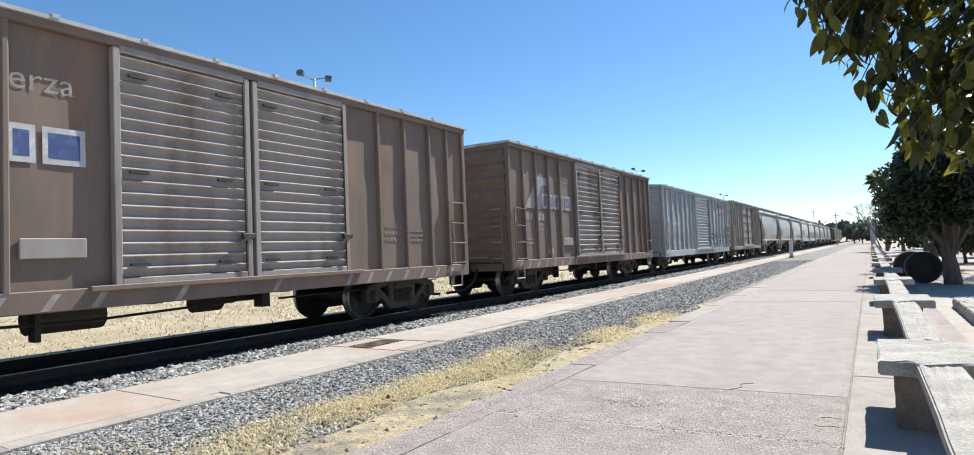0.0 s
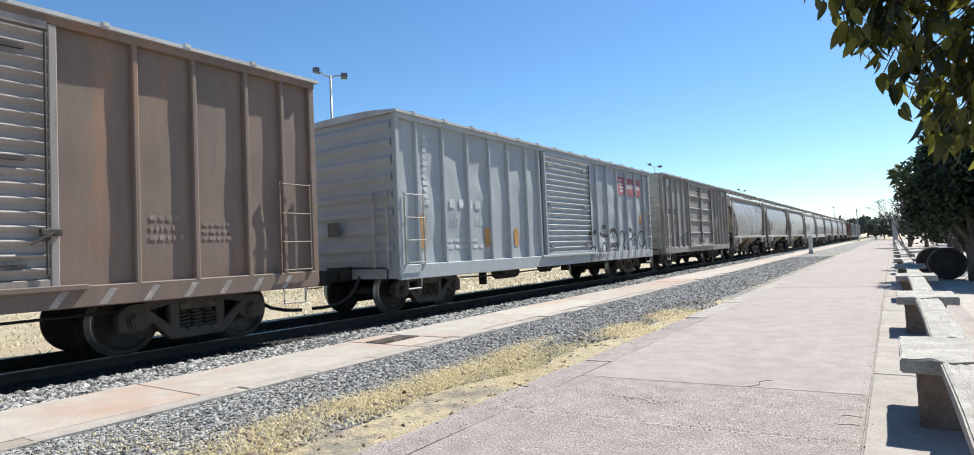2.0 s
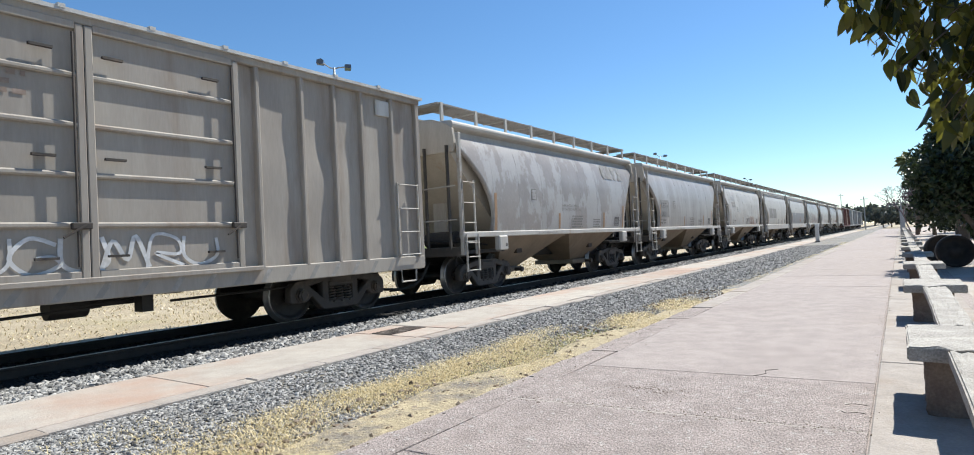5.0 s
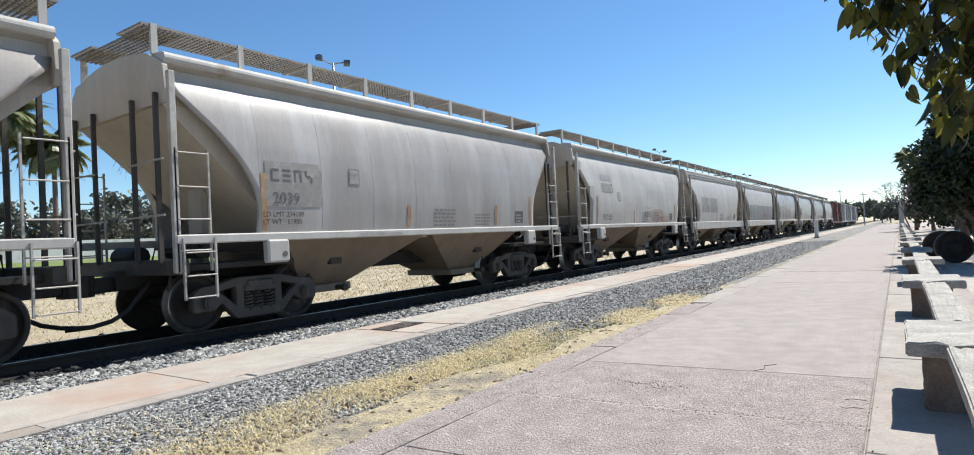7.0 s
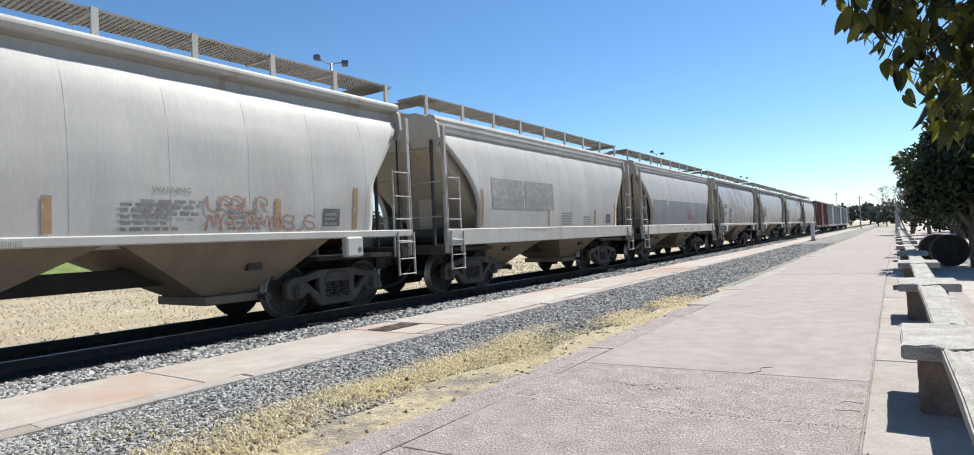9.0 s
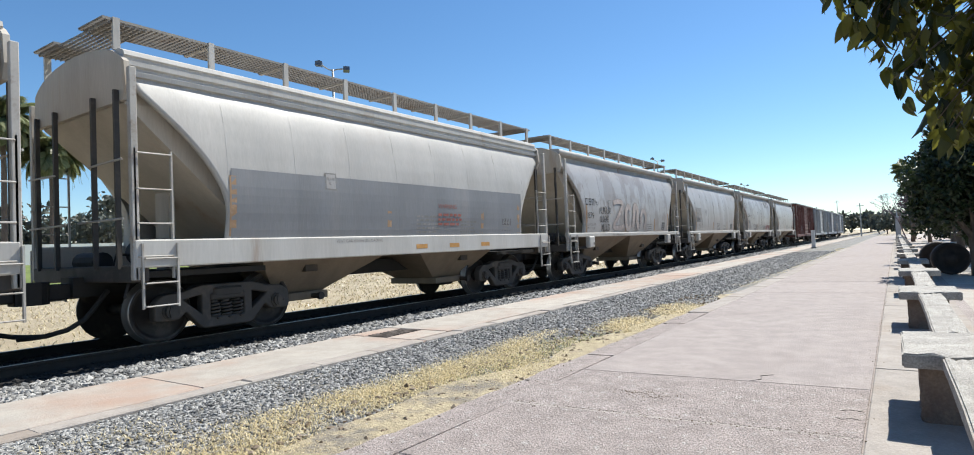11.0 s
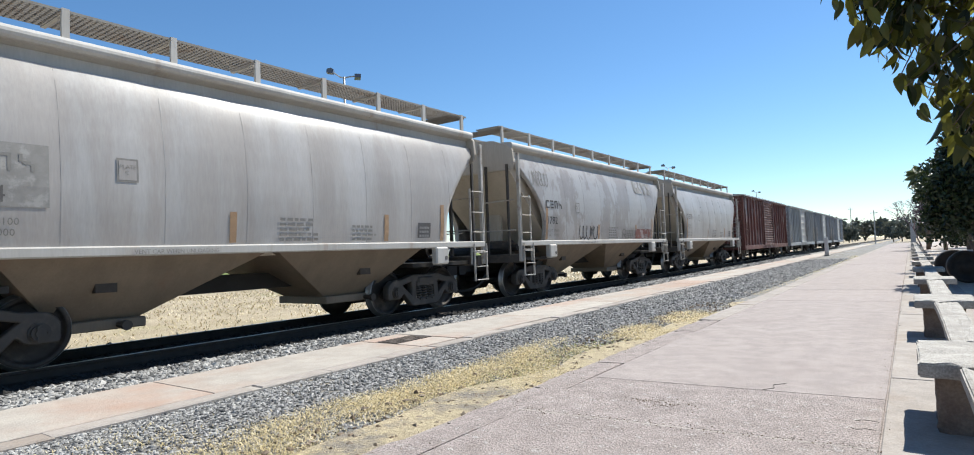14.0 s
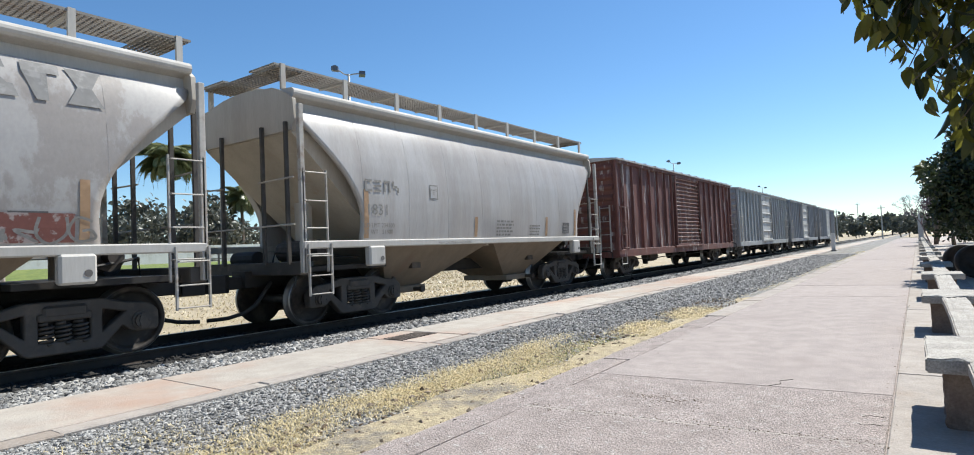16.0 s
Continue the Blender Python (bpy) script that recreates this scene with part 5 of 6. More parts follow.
def hopper(label, side="cement", roof_ribs=False, deep_sill=False, length=11.15, seed=1, rung=None, reach=0.65, CUT=CUT, dent=0.012, group="covered hoppers of the freight train"):
    car = tagged(new("hopper_car"), label, "freight car", group)
    h = length / 2
    mat = M[side]
    ny, nz = 96, 26
    BULGE[car.name] = (h, dent, seed)
    # curved side sheets with cut-away corners
    for s in (-1, 1):
        bm = bmn()
        g = []
        for j in range(nz + 1):
            z = 1.42 + (3.66 - 1.42) * j / nz
            c = along(CUT, z)
            row = []
            for i in range(ny + 1):
                y = -h + c + (length - 2 * c) * i / ny
                row.append(bm.verts.new((hop_x(z) + side_bulge(y, z, h, dent, seed) - 0.012, y, z)))
            g.append(row)
        for j in range(nz):
            for i in range(ny):
                bm.faces.new((g[j][i], g[j][i + 1], g[j + 1][i + 1], g[j + 1][i]))
        for col in (0, ny):
            inner = [bm.verts.new((g[j][col].co.x - 0.12, g[j][col].co.y + (0.05 if col == 0 else -0.05), g[j][col].co.z)) for j in range(nz + 1)]
            for j in range(nz):
                bm.faces.new((g[j][col], g[j + 1][col], inner[j + 1], inner[j]))
        o = part("side_sheet", bm, mat, car, "streaked curved side sheets", True)
        if s < 0:
            o.rotation_euler.z = math.pi
        # weld seams
        for i in range(1, 9):
            d = 0.2 + 1.21 * i
            bm = bmn()
            pts = [(hop_x(z) + side_bulge(-h + d, z, h, dent, seed) - 0.012, -h + d, z) for z in np.linspace(1.44, 3.64, 14) if along(CUT, z) < min(d, length - d)]
            tube(bm, pts, 0.0035, 4)
            o = part("weld_seam", bm, mat, car)
            if s < 0:
                o.rotation_euler.z = math.pi
    # inner tank with sloping ends
    bm = bmn()
    top, low = 3.30, 1.30
    loops = [[bm.verts.new(p) for p in [(-1.2, y, 3.98), (-0.8, y, 4.14), (0, y, 4.19), (0.8, y, 4.14), (1.2, y, 3.98), (1.2, y, 3.7), (1.30, y, top), (-1.30, y, top), (-1.2, y, 3.7)]] for y in (-h + 0.12, h - 0.12)]
    n = len(loops[0])
    for f in (loops[0], loops[1][::-1]):
        bm.faces.new(f)
    for i in range(n):
        if i not in (6,):
            bm.faces.new((loops[0][i], loops[0][(i + 1) % n], loops[1][(i + 1) % n], loops[1][i]))
    bl = [[bm.verts.new((x, y, low)) for x in (1.22, -1.22)] for y in (-h + 2.3, h - 2.3)]
    a, b = loops
    bm.faces.new((a[6], a[7], bl[0][1], bl[0][0]))
    bm.faces.new((b[7], b[6], bl[1][0], bl[1][1]))
    bm.faces.new((bl[0][0], bl[0][1], bl[1][1], bl[1][0]))
    bm.faces.new((a[6], bl[0][0], bl[1][0], b[6]))
    bm.faces.new((a[7], b[7], bl[1][1], bl[0][1]))
    part("tank", bm, M["cement_end"], car, "dusty sloping end sheets and tank")
    for k in (-1, 1):
        bm = bmn()
        arch = [(1.48 * math.cos(a), 3.72 + 0.46 * math.sin(a)) for a in np.linspace(0.25, math.pi - 0.25, 13)]
        prism(bm, [(-1.40, 3.32), (1.40, 3.32), (1.47, 3.5), *arch, (-1.47, 3.5)], 1, *sorted((k * (h - 0.06), k * (h - 0.13))))
        part("end_plate", bm, M["cement_end"], car, "dusty arched end plate")
        bm = bmn()
        tube(bm, [(-0.15, k * (h - 0.95), 1.32), (0.75, k * (h - 0.95), 1.32)], 0.2, 14)
        tube(bm, [(0.75, k * (h - 0.95), 1.32), (0.95, k * (h - 0.95), 1.32)], 0.1, 10)
        part("brake_cylinder", bm, M["truck"], car, "dark brake cylinder on the end deck")
        bm = bmn()
        tube(bm, [(-1.0, k * (h - 0.5), 1.2), (-0.3, k * (h - 0.5), 1.2)], 0.15, 12)
        part("air_reservoir", bm, M["under"], car)
        bm = bmn()
        tube(bm, [(0.3, k * (h - 0.35), 1.02), (0.35, k * (h - 0.4), 1.3), (0.9, k * (h - 0.9), 1.25), (1.2, k * (h - 1.6), 1.15)], 0.022, 6)
        part("brake_pipe", bm, M["under"], car)
    # roof edge: rounded rail above a recessed band
    for s in (-1, 1):
        bm = bmn()
        if roof_ribs:
            prism(bm, [(1.30, 3.64), (1.40, 3.66), (1.41, 3.72), (1.36, 3.74), (1.36, 3.78), (1.40, 3.80), (1.40, 3.86), (1.34, 3.88), (1.34, 3.92), (1.37, 3.94), (1.35, 4.0), (1.2, 4.06), (1.1, 4.02), (1.1, 3.64)], 1, -h + 0.1, h - 0.1)
        else:
            arc = [(1.345 + 0.085 * math.cos(a), 3.955 + 0.085 * math.sin(a)) for a in np.linspace(-1.9, 1.7, 9)]
            prism(bm, [(1.26, 3.60), (1.25, 3.66), (1.22, 3.84), *arc, (1.1, 4.06), (1.1, 3.62)], 1, -h + 0.1, h - 0.1)
        o = part("roof_rail", bm, M["hopper_sill"], car, "pale rounded roof rail", False)
        if s < 0:
            o.rotation_euler.z = math.pi
    # hatch line
    bm = boxes((-0.3, 0.3, -h + 0.7, h - 0.7, 4.17, 4.27), bevel=0.03)
    part("hatch_trough", bm, M["cement_end"], car)
    # grated running boards on brackets
    bm = bmn()
    for k in range(11):
        x = 0.42 + 0.07 * k
        box(bm, x - 0.006, x + 0.006, -h - 0.05, h + 0.05, 4.44, 4.475)
    ny = int((length + 0.1) / 0.075)
    for i in range(ny + 1):
        y = -h - 0.05 + (length + 0.1) * i / ny
        box(bm, 0.42, 1.12, y - 0.009, y + 0.009, 4.452, 4.468)
    me = finish("running_board", bm, M["grating"])
    br = finish("bracket", boxes((1.09, 1.135, -0.045, 0.045, 4.05, 4.49), (0.4, 1.12, -0.03, 0.03, 4.42, 4.445)), M["hopper_sill"])
    for s in (-1, 1):
        o = part("running_board", me, None, car, "expanded-steel running board")
        o.rotation_euler.z = 0 if s > 0 else math.pi
        for i in range(9):
            b = part("bracket", br, None, o)
            b.location.y = -h + 0.12 + (length - 0.24) * i / 8
    for s in (-1, 1):
        bm = bmn()
        for k in range(8):
            y = s * (h - 0.02 - 0.07 * k)
            box(bm, -1.12, 1.12, y - 0.006, y + 0.006, 4.40, 4.435)
        for k in range(24):
            x = -1.1 + k * 0.0957
            box(bm, x - 0.008, x + 0.008, *sorted((s * (h - 0.52), s * h)), 4.412, 4.428)
        part("cross_board", bm, M["grating"], car, "expanded-steel cross board")
    # sills
    z0 = 1.10 if deep_sill else 1.34
    for s in (-1, 1):
        part("side_sill", boxes((s * 1.57 - 0.07, s * 1.57 + 0.06, -h + 0.05, h - 0.05, z0, 1.47), bevel=0.018), M["hopper_sill"], car, "pale worn side sill")
        for k in (-1, 1):
            yy = k * (h - 1.65)
            if not deep_sill:
                part("jacking_pad", boxes((s * 1.60 - 0.09, s * 1.60 + 0.07, yy - 0.2, yy + 0.2, 1.0, 1.36), bevel=0.03), M["hopper_sill"], car, "pale bracket with a round hole")
                # solid dark disc stands in for the shade inside the hole
                bm = bmn()
                tube(bm, [(s * 1.66, yy + 0.1, 1.13), (s * 1.676, yy + 0.1, 1.13)], 0.045, 10)
                part("hole_rim", bm, M["dark_patch"], car)
        for k in (-1, 1):
            part("end_sill", boxes((-1.55, 1.55, k * (h - 0.15) - 0.12, k * (h - 0.15) + 0.12, 0.92, 1.14), bevel=0.015), M["truck_grey"], car) if s > 0 else None
    # discharge bays
    for cy, up in ((-h + 3.3, 1), (h - 3.3, -1)):
        bm = bmn()
        t = [bm.verts.new(p) for p in ((-1.45, cy - 1.35, 1.4), (1.45, cy - 1.35, 1.4), (1.45, cy + 2.26 if up > 0 else cy + 1.35, 1.4), (-1.45, cy + 2.26 if up > 0 else cy + 1.35, 1.4))]
        if up < 0:
            t[0].co.y = t[1].co.y = cy - 2.26
        b = [bm.verts.new((x, cy + y, 0.50)) for x, y in ((-0.6, -0.46 if up > 0 else -0.62), (0.6, -0.46 if up > 0 else -0.62), (0.6, 0.62 if up > 0 else 0.46), (-0.6, 0.62 if up > 0 else 0.46))]
        # the outer faces lean only a little at the side
        for i in range(4):
            bm.faces.new((t[i], t[(i + 1) % 4], b[(i + 1) % 4], b[i]))
        bm.faces.new(b)
        bm.faces.new(t[::-1])
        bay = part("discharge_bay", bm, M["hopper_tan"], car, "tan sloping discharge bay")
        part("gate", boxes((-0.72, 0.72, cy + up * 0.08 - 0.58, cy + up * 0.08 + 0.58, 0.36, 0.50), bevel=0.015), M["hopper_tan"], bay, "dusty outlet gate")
        bm = bmn()
        tube(bm, [(-0.95, cy + 0.3, 0.42), (0.95, cy + 0.3, 0.42)], 0.045, 8)
        tube(bm, [(0.9, cy + 0.3, 0.42), (0.97, cy + 0.3, 0.42)], 0.07, 8)
        part("gate_shaft", bm, M["truck"], bay)
        part("vibrator_bracket", boxes((0.98, 1.08, cy - 0.13, cy + 0.13, 0.88, 1.0)), M["truck"], bay, "dark steel bracket")
    # ladders and end posts
    lm = M[rung] if rung else M["rung"]
    for s in (-1, 1):
        for a, b, full in ((0.08, 0.56, 0), (length - 0.56, length - 0.08, 1)):
            bm = bmn()
            l = ladder(car, -h + a, -h + b, 1.60, (1.25, 1.68, 2.13, 2.60), lm, bottom=0.95, top=2.66, left_top=2.66)
            lo = ladder(car, -h + a + 0.06, -h + b + 0.04, 1.64, (0.60, 0.90, 1.22), lm, bottom=0.57, top=1.42)
            yy = -h + (a if not full else b)
            bm = bmn()
            box(bm, 1.54, 1.62, yy - 0.045, yy + 0.045, 0.95, 3.72, 0.008)
            po = part("corner_post", bm, lm, car)
            if s < 0:
                for q in (l, lo, po):
                    q.rotation_euler.z = math.pi
        for k in (-1, 1):
            for x in (0.62, 1.28):
                bm = bmn()
                box(bm, s * x - 0.025, s * x + 0.025, k * (h - 0.02) - 0.03, k * (h - 0.02) + 0.03, 1.1, 3.46)
                part("end_post", bm, M["truck_grey"], car)
            bm = bmn()
            tube(bm, [(s * 0.55, k * (h + 0.02), 2.5), (s * 1.5, k * (h + 0.02), 2.52)], 0.016, 5)
            part("grab_iron", bm, M["rung"], car)
            bm = bmn()
            tube(bm, [(s * 0.2, k * (h + 0.02), 1.75), (s * 1.5, k * (h + 0.02), 1.75)], 0.016, 5)
            part("grab_iron", bm, M["rung"], car)
    for k in (-1, 1):
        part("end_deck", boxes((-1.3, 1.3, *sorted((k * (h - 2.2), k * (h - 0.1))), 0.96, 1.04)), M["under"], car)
        part("end_brace", boxes((-0.2, 0.2, k * (h - 1.3) - 0.05, k * (h - 1.3) + 0.05, 1.0, 2.45)), M["cement_end"], car)
    for y in (-h + 1.66, h - 1.6):
        truck(car, y, "truck_grey")
    coupling(car, h, reach)
    return car, h


def mark(car, y, z, w, h, mat, k):
    """One plain shape in place of a letter of a company's mark."""
    bm = bmn()
    s = w * 0.24
    rects = [[(0, 0, s, h), (s, h - s, w, h), (s, 0, w, s)], [(0, 0, w, s), (0, h / 2 - s / 2, w, h / 2 + s / 2), (0, h - s, w, h)],
             [(0, 0, s, h), (w - s, 0, w, h), (s, h - s, w - s, h)], [(0, h * 0.55, s, h), (w - s, 0, w, h * 0.45), (s, h * 0.4, w - s, h * 0.6)]][k % 4]
    for a, b, c, d in rects:
        bm.faces.new([bm.verts.new((p, q, 0)) for p, q in ((a, b), (c, b), (c, d), (a, d))])
    return on_side(car, finish("lettering", bm, M[mat]), y, z, hop_x, "lettering", "bold dark company mark", 1.0, 0.006)


def load_text(car, h, number, y, big="black_ink", lines="LD LMT 234100\nLT WT   51900", small="faded_ink"):
    """Reporting mark as plain bars, road number and load lines on a hopper."""
    for i in range(4):
        mark(car, -h + y + 0.235 * i, 2.36, 0.17, 0.22, big, i)
    words(car, number, -h + y, 1.93, 0.29, big, hop_x, 1.05)
    words(car, lines, -h + y - 0.03, 1.70, 0.115, small, hop_x, 1.0)


# ---- the train ----
TRAIN = []


def put(car_h, front, length):
    TRAIN.append((car_h[0], front + length / 2))
    return car_h


BROWN_RIBS = [0.80, 1.58, 2.38, 3.17, 9.27, 10.07, 10.90, 11.55]
for front, length, seed in ((-0.42, 12.25, 3), (13.92, 12.2, 7)):
    car, h = put(boxcar(length, 4.24, "brown", "brown_door", BROWN_RIBS, [(4.3, 6.3, "ridged"), (6.37, 8.36, "ridged")], "faded brown steel boxcar with two ridged grey doors", 1.86, 0.016, seed, 8, rise=0.05), front, length)
    # emblem and slogan as plain shapes
    white, blue = ("white_ink", "blue_ink") if front < 0 else ("worn_white", "worn_blue")
    bm = bmn()
    for p in ([(0.0, 0.0), (0.85, 0.95), (1.0, 0.95), (1.0, 0.0)], [(1.02, 0.95), (1.6, 0.95), (1.02, 0.3)]):
        bm.faces.new([bm.verts.new((*q, 0)) for q in p])
    on_side(car, finish("emblem", bm, M[white]), -h + 0.92, 2.48, flat_x, "emblem", "faded white slanting emblem", 1.0, 0.02)
    bm = bmn()
    bm.faces.new([bm.verts.new((*q, 0)) for q in ((0.55, 0.0), (1.0, 0.0), (1.5, 0.7), (1.1, 0.7))])
    on_side(car, finish("emblem", bm, M[blue]), -h + 0.92, 2.5, flat_x, "emblem", "faded blue slanting stripe", 1.0, 0.024)
    for i, (y, w) in enumerate(((2.02, 0.36), (2.44, 0.26), (2.76, 0.38), (3.2, 0.28), (3.55, 0.46))):
        patch(car, -h + y, 2.5, w, 0.45, white, flat_x, "lettering", "large faded white letter shape", 0.02)
        patch(car, -h + y + 0.06, 2.57, w - 0.12, 0.31, blue if i == 4 else "worn_blue" if front > 0 else "blue_ink", flat_x, "lettering", "letter shape inside", 0.024)
    words(car, "Unir  es  la  fuerza", -h + 0.86, 3.36, 0.40, "dull_white_ink", flat_x, 1.02, "faded white slogan")
    for i in range(2):
        patch(car, -h + 1.0 + 0.22 * i, 2.14, 0.16, 0.2, "dull_white_ink", flat_x, "lettering", "reporting mark", 0.012)
        patch(car, -h + 1.72 + 0.22 * i, 2.14, 0.16, 0.2, "dull_white_ink", flat_x, "lettering", "reporting mark", 0.012)
    words(car, "200", -h + 1.70, 1.86, 0.27, "dull_white_ink", flat_x)
    bars(car, -h + 0.9, 1.45, 0.55, 0.22, 2, "dull_white_ink", seed=seed)
    patch(car, -h + 0.10, 1.2, 0.10, 0.85, "orange", lambda z: 1.588, label="orange reflector strip")
    part("card_board", boxes((1.51, 1.56, -h + 3.3, -h + 4.0, 1.38, 1.62), bevel=0.01), M["brown_door"], car, "grey card board")
    part("card_board", boxes((1.51, 1.54, -h + 2.3, -h + 2.58, 1.15, 1.3), bevel=0.006), M["rung"], car, "small placard holder")
    bars(car, -h + 9.45, 1.55, 0.5, 0.4, 3, "brown_ink", seed=seed + 1)
    bars(car, -h + 10.2, 1.55, 0.5, 0.3, 3, "brown_ink", seed=seed + 2)
    for i in range(22):
        y = -h + 0.3 + i * 0.53
        if not 4.2 < y + h < 8.3 or i % 3 == 0:
            slant(car, y, 0.77, 0.09, 0.19, "dull_white_ink")

length = 15.05
ribs = [0.64, 1.53, 2.45, 3.37, 4.23, 5.14, 5.85, 9.8, 10.68, 11.61, 12.52, 13.45, 14.36]
car, h = put(boxcar(length, 4.10, "silver", "silver", ribs, [(6.08, 9.15, "ridged_wide")], "silver-grey dented steel boxcar with graffiti", 1.48, 0.036, 12, 8, 0.24), 28.15, length)
patch(car, -h + 11.65, 3.06, 2.5, 0.66, "banner_red", flat_x, "banner", "faded red banner with a white emblem", 0.022)
for i, (y, z, w) in enumerate(((11.95, 3.55, 0.3), (11.85, 3.42, 0.45), (11.98, 3.29, 0.38), (12.0, 3.17, 0.3))):
    patch(car, -h + y, z, w, 0.07, "white_ink", flat_x, "emblem", "white curved emblem stripe", 0.026)
for i in range(9):
    patch(car, -h + 12.62 + 0.165 * i, 3.32, 0.11, 0.16 + 0.05 * (i % 3 == 0), "white_ink", flat_x, "lettering", "white letter shape on the banner", 0.026)
for i in range(11):
    patch(car, -h + 0.88, 2.25 + 0.14 * i, 0.12 + 0.06 * (i % 3 == 0), 0.10, "silver_ink", flat_x, "lettering", "white upright letter shape", 0.02)
for i in range(4):
    patch(car, -h + 1.75 + 0.34 * i, 2.22, 0.2, 0.2, "silver_ink", flat_x, "lettering", "white reporting mark", 0.02)
words(car, "10", -h + 1.75, 1.84, 0.3, "silver_ink", flat_x, 1.1)
words(car, "86", -h + 2.75, 1.84, 0.3, "silver_ink", flat_x, 1.1)
bars(car, -h + 1.65, 1.3, 1.4, 0.3, 2, "silver_ink", seed=5)
for y in (0.72, 3.12, 4.5, 13.9):
    patch(car, -h + y, 1.32 if y < 10 else 1.95, 0.2, 0.72 if y < 3 else 0.45, "orange", flat_x, label="worn orange reflector strip", lift=0.02)
def shifted(lines):
    return [[(y - h, z) for y, z in line] for line in lines]


sprayed_fill(car, shifted([[(9.25, 1.05), (9.24, 1.38), (9.45, 1.62), (10.0, 1.66), (10.5, 1.42), (10.62, 1.05)], [(10.75, 1.02), (10.72, 1.4), (10.95, 1.72), (11.4, 1.72), (11.56, 1.4), (11.5, 1.02)],
                           [(12.2, 1.05), (12.3, 1.6), (12.9, 1.72), (13.05, 1.3), (13.9, 1.5), (14.2, 1.05)]]), "silver_ink", flat_x, "pale sprayed graffiti fill")
strokes(car, shifted([[(9.2, 1.38), (9.42, 1.68), (9.83, 1.70), (10.36, 1.53), (10.68, 1.58)], [(9.2, 1.38), (9.34, 1.18), (9.55, 1.2), (9.57, 1.02)], [(9.9, 1.7), (9.95, 1.35), (9.9, 1.02)], oval(10.3, 1.12, 0.19, 0.2), oval(10.36, 1.86, 0.13, 0.05),
                       oval(11.15, 1.36, 0.42, 0.42, -0.6, 3.8), [(10.75, 1.28), (11.55, 1.3)], [(10.72, 1.2), (11.56, 1.22)], oval(11.1, 1.12, 0.28, 0.07), [(11.0, 1.48), (11.15, 1.62), (11.22, 1.42)],
                       [(11.75, 1.05), (11.8, 1.55), (12.05, 1.72), (12.3, 1.5), (12.1, 1.2), (12.5, 1.05)], oval(12.75, 1.62, 0.28, 0.2), [(12.98, 1.1), (13.05, 1.5), (13.4, 1.62), (13.55, 1.4), (13.5, 1.05)], oval(14.02, 1.42, 0.33, 0.3)]),
        "black_ink", flat_x, 0.06, "black sprayed graffiti outline", 0.014)
strokes(car, shifted([[(9.9, 1.66), (10.2, 1.6), (10.6, 1.54)], [(9.45, 1.64), (9.7, 1.68)], [(10.85, 1.68), (11.15, 1.76), (11.4, 1.7)], [(12.6, 1.76), (12.9, 1.72)]]), "black_ink", flat_x, 0.12, "black sprayed graffiti shading", 0.026)
words(car, "BAM.BAM", -h + 9.35, 0.80, 0.2, "black_ink", lambda z: 1.602, 1.0, "black sprayed tag on the sill")
for i in range(16):
    bm = bmn()
    ribbon(bm, [(0, 0), (0.12, 0.2), (0.2, 0.42)], 0.11)
    on_side(car, finish("graffiti", bm, M["pale_spray" if i % 2 else "grey_spray"]), -h + 9.0 + 0.33 * i, 0.74, lambda z: 1.596, "graffiti", "sprayed stripe on the sill", 1.0, 0.003)
scrawl(car, -h + 13.0, 1.2, 0.45, 0.2, 4, "black_ink", lambda z: flat_x(z) + 0.03, 4, 0.02)
part("placard", boxes((-0.35, 0.0, -h - 0.12, -h - 0.1, 1.65, 1.95)), M["dark_patch"], car, "dark placard on the end")

length = 12.2
ribs = [0.55, 1.33, 2.12, 3.0, 3.75, 8.4, 9.25, 9.95, 10.6, 11.4]
car, h = put(boxcar(length, 4.24, "taupe", "taupe", ribs, [(3.9, 5.98, "plug"), (6.0, 8.05, "plug")], "taupe steel boxcar with flat plug doors", 1.86, 0.022, 15, 7, rise=0.05, end_mat="taupe_end"), 44.9, length)
for i, y in enumerate((0.75, 11.0)):
    part("card_board", boxes((1.51, 1.55, -h + y, -h + y + 0.4, 3.75, 4.05), bevel=0.01), M["pale_door"], car, "pale blank board")
peaks = shifted([[(0.9, 1.06), (0.95, 1.42), (1.3, 1.5), (1.52, 1.86), (1.5, 1.06)], [(1.62, 1.06), (1.75, 1.6), (1.95, 1.86), (2.15, 1.5), (2.5, 1.06)], [(2.3, 1.5), (2.75, 1.62), (3.0, 1.82), (3.12, 1.06), (2.6, 1.06)],
                 [(3.2, 1.06), (3.18, 1.62), (3.5, 1.74), (3.72, 1.7), (3.72, 1.06)]])
sprayed_fill(car, peaks, "dark_patch", flat_x, "dark sprayed graffiti fill")
strokes(car, [p + [p[0]] for p in peaks], "white_ink", flat_x, 0.035, "pale sprayed graffiti outline", 0.014)
for k, y in enumerate((0.78, 1.02, 1.55, 1.8)):
    patch(car, -h + y, 2.5, 0.17, 0.24, "dark_patch", flat_x, "lettering", "dark reporting mark", 0.02)
words(car, "646", -h + 1.53, 2.06, 0.32, "dark_patch", lambda z: flat_x(z) + 0.016)
bars(car, -h + 0.8, 1.68, 0.4, 0.24, 2, "faded_ink", seed=91)
bars(car, -h + 4.4, 3.15, 1.0, 0.32, 3, "brown_ink", lambda z: 1.57, seed=92)
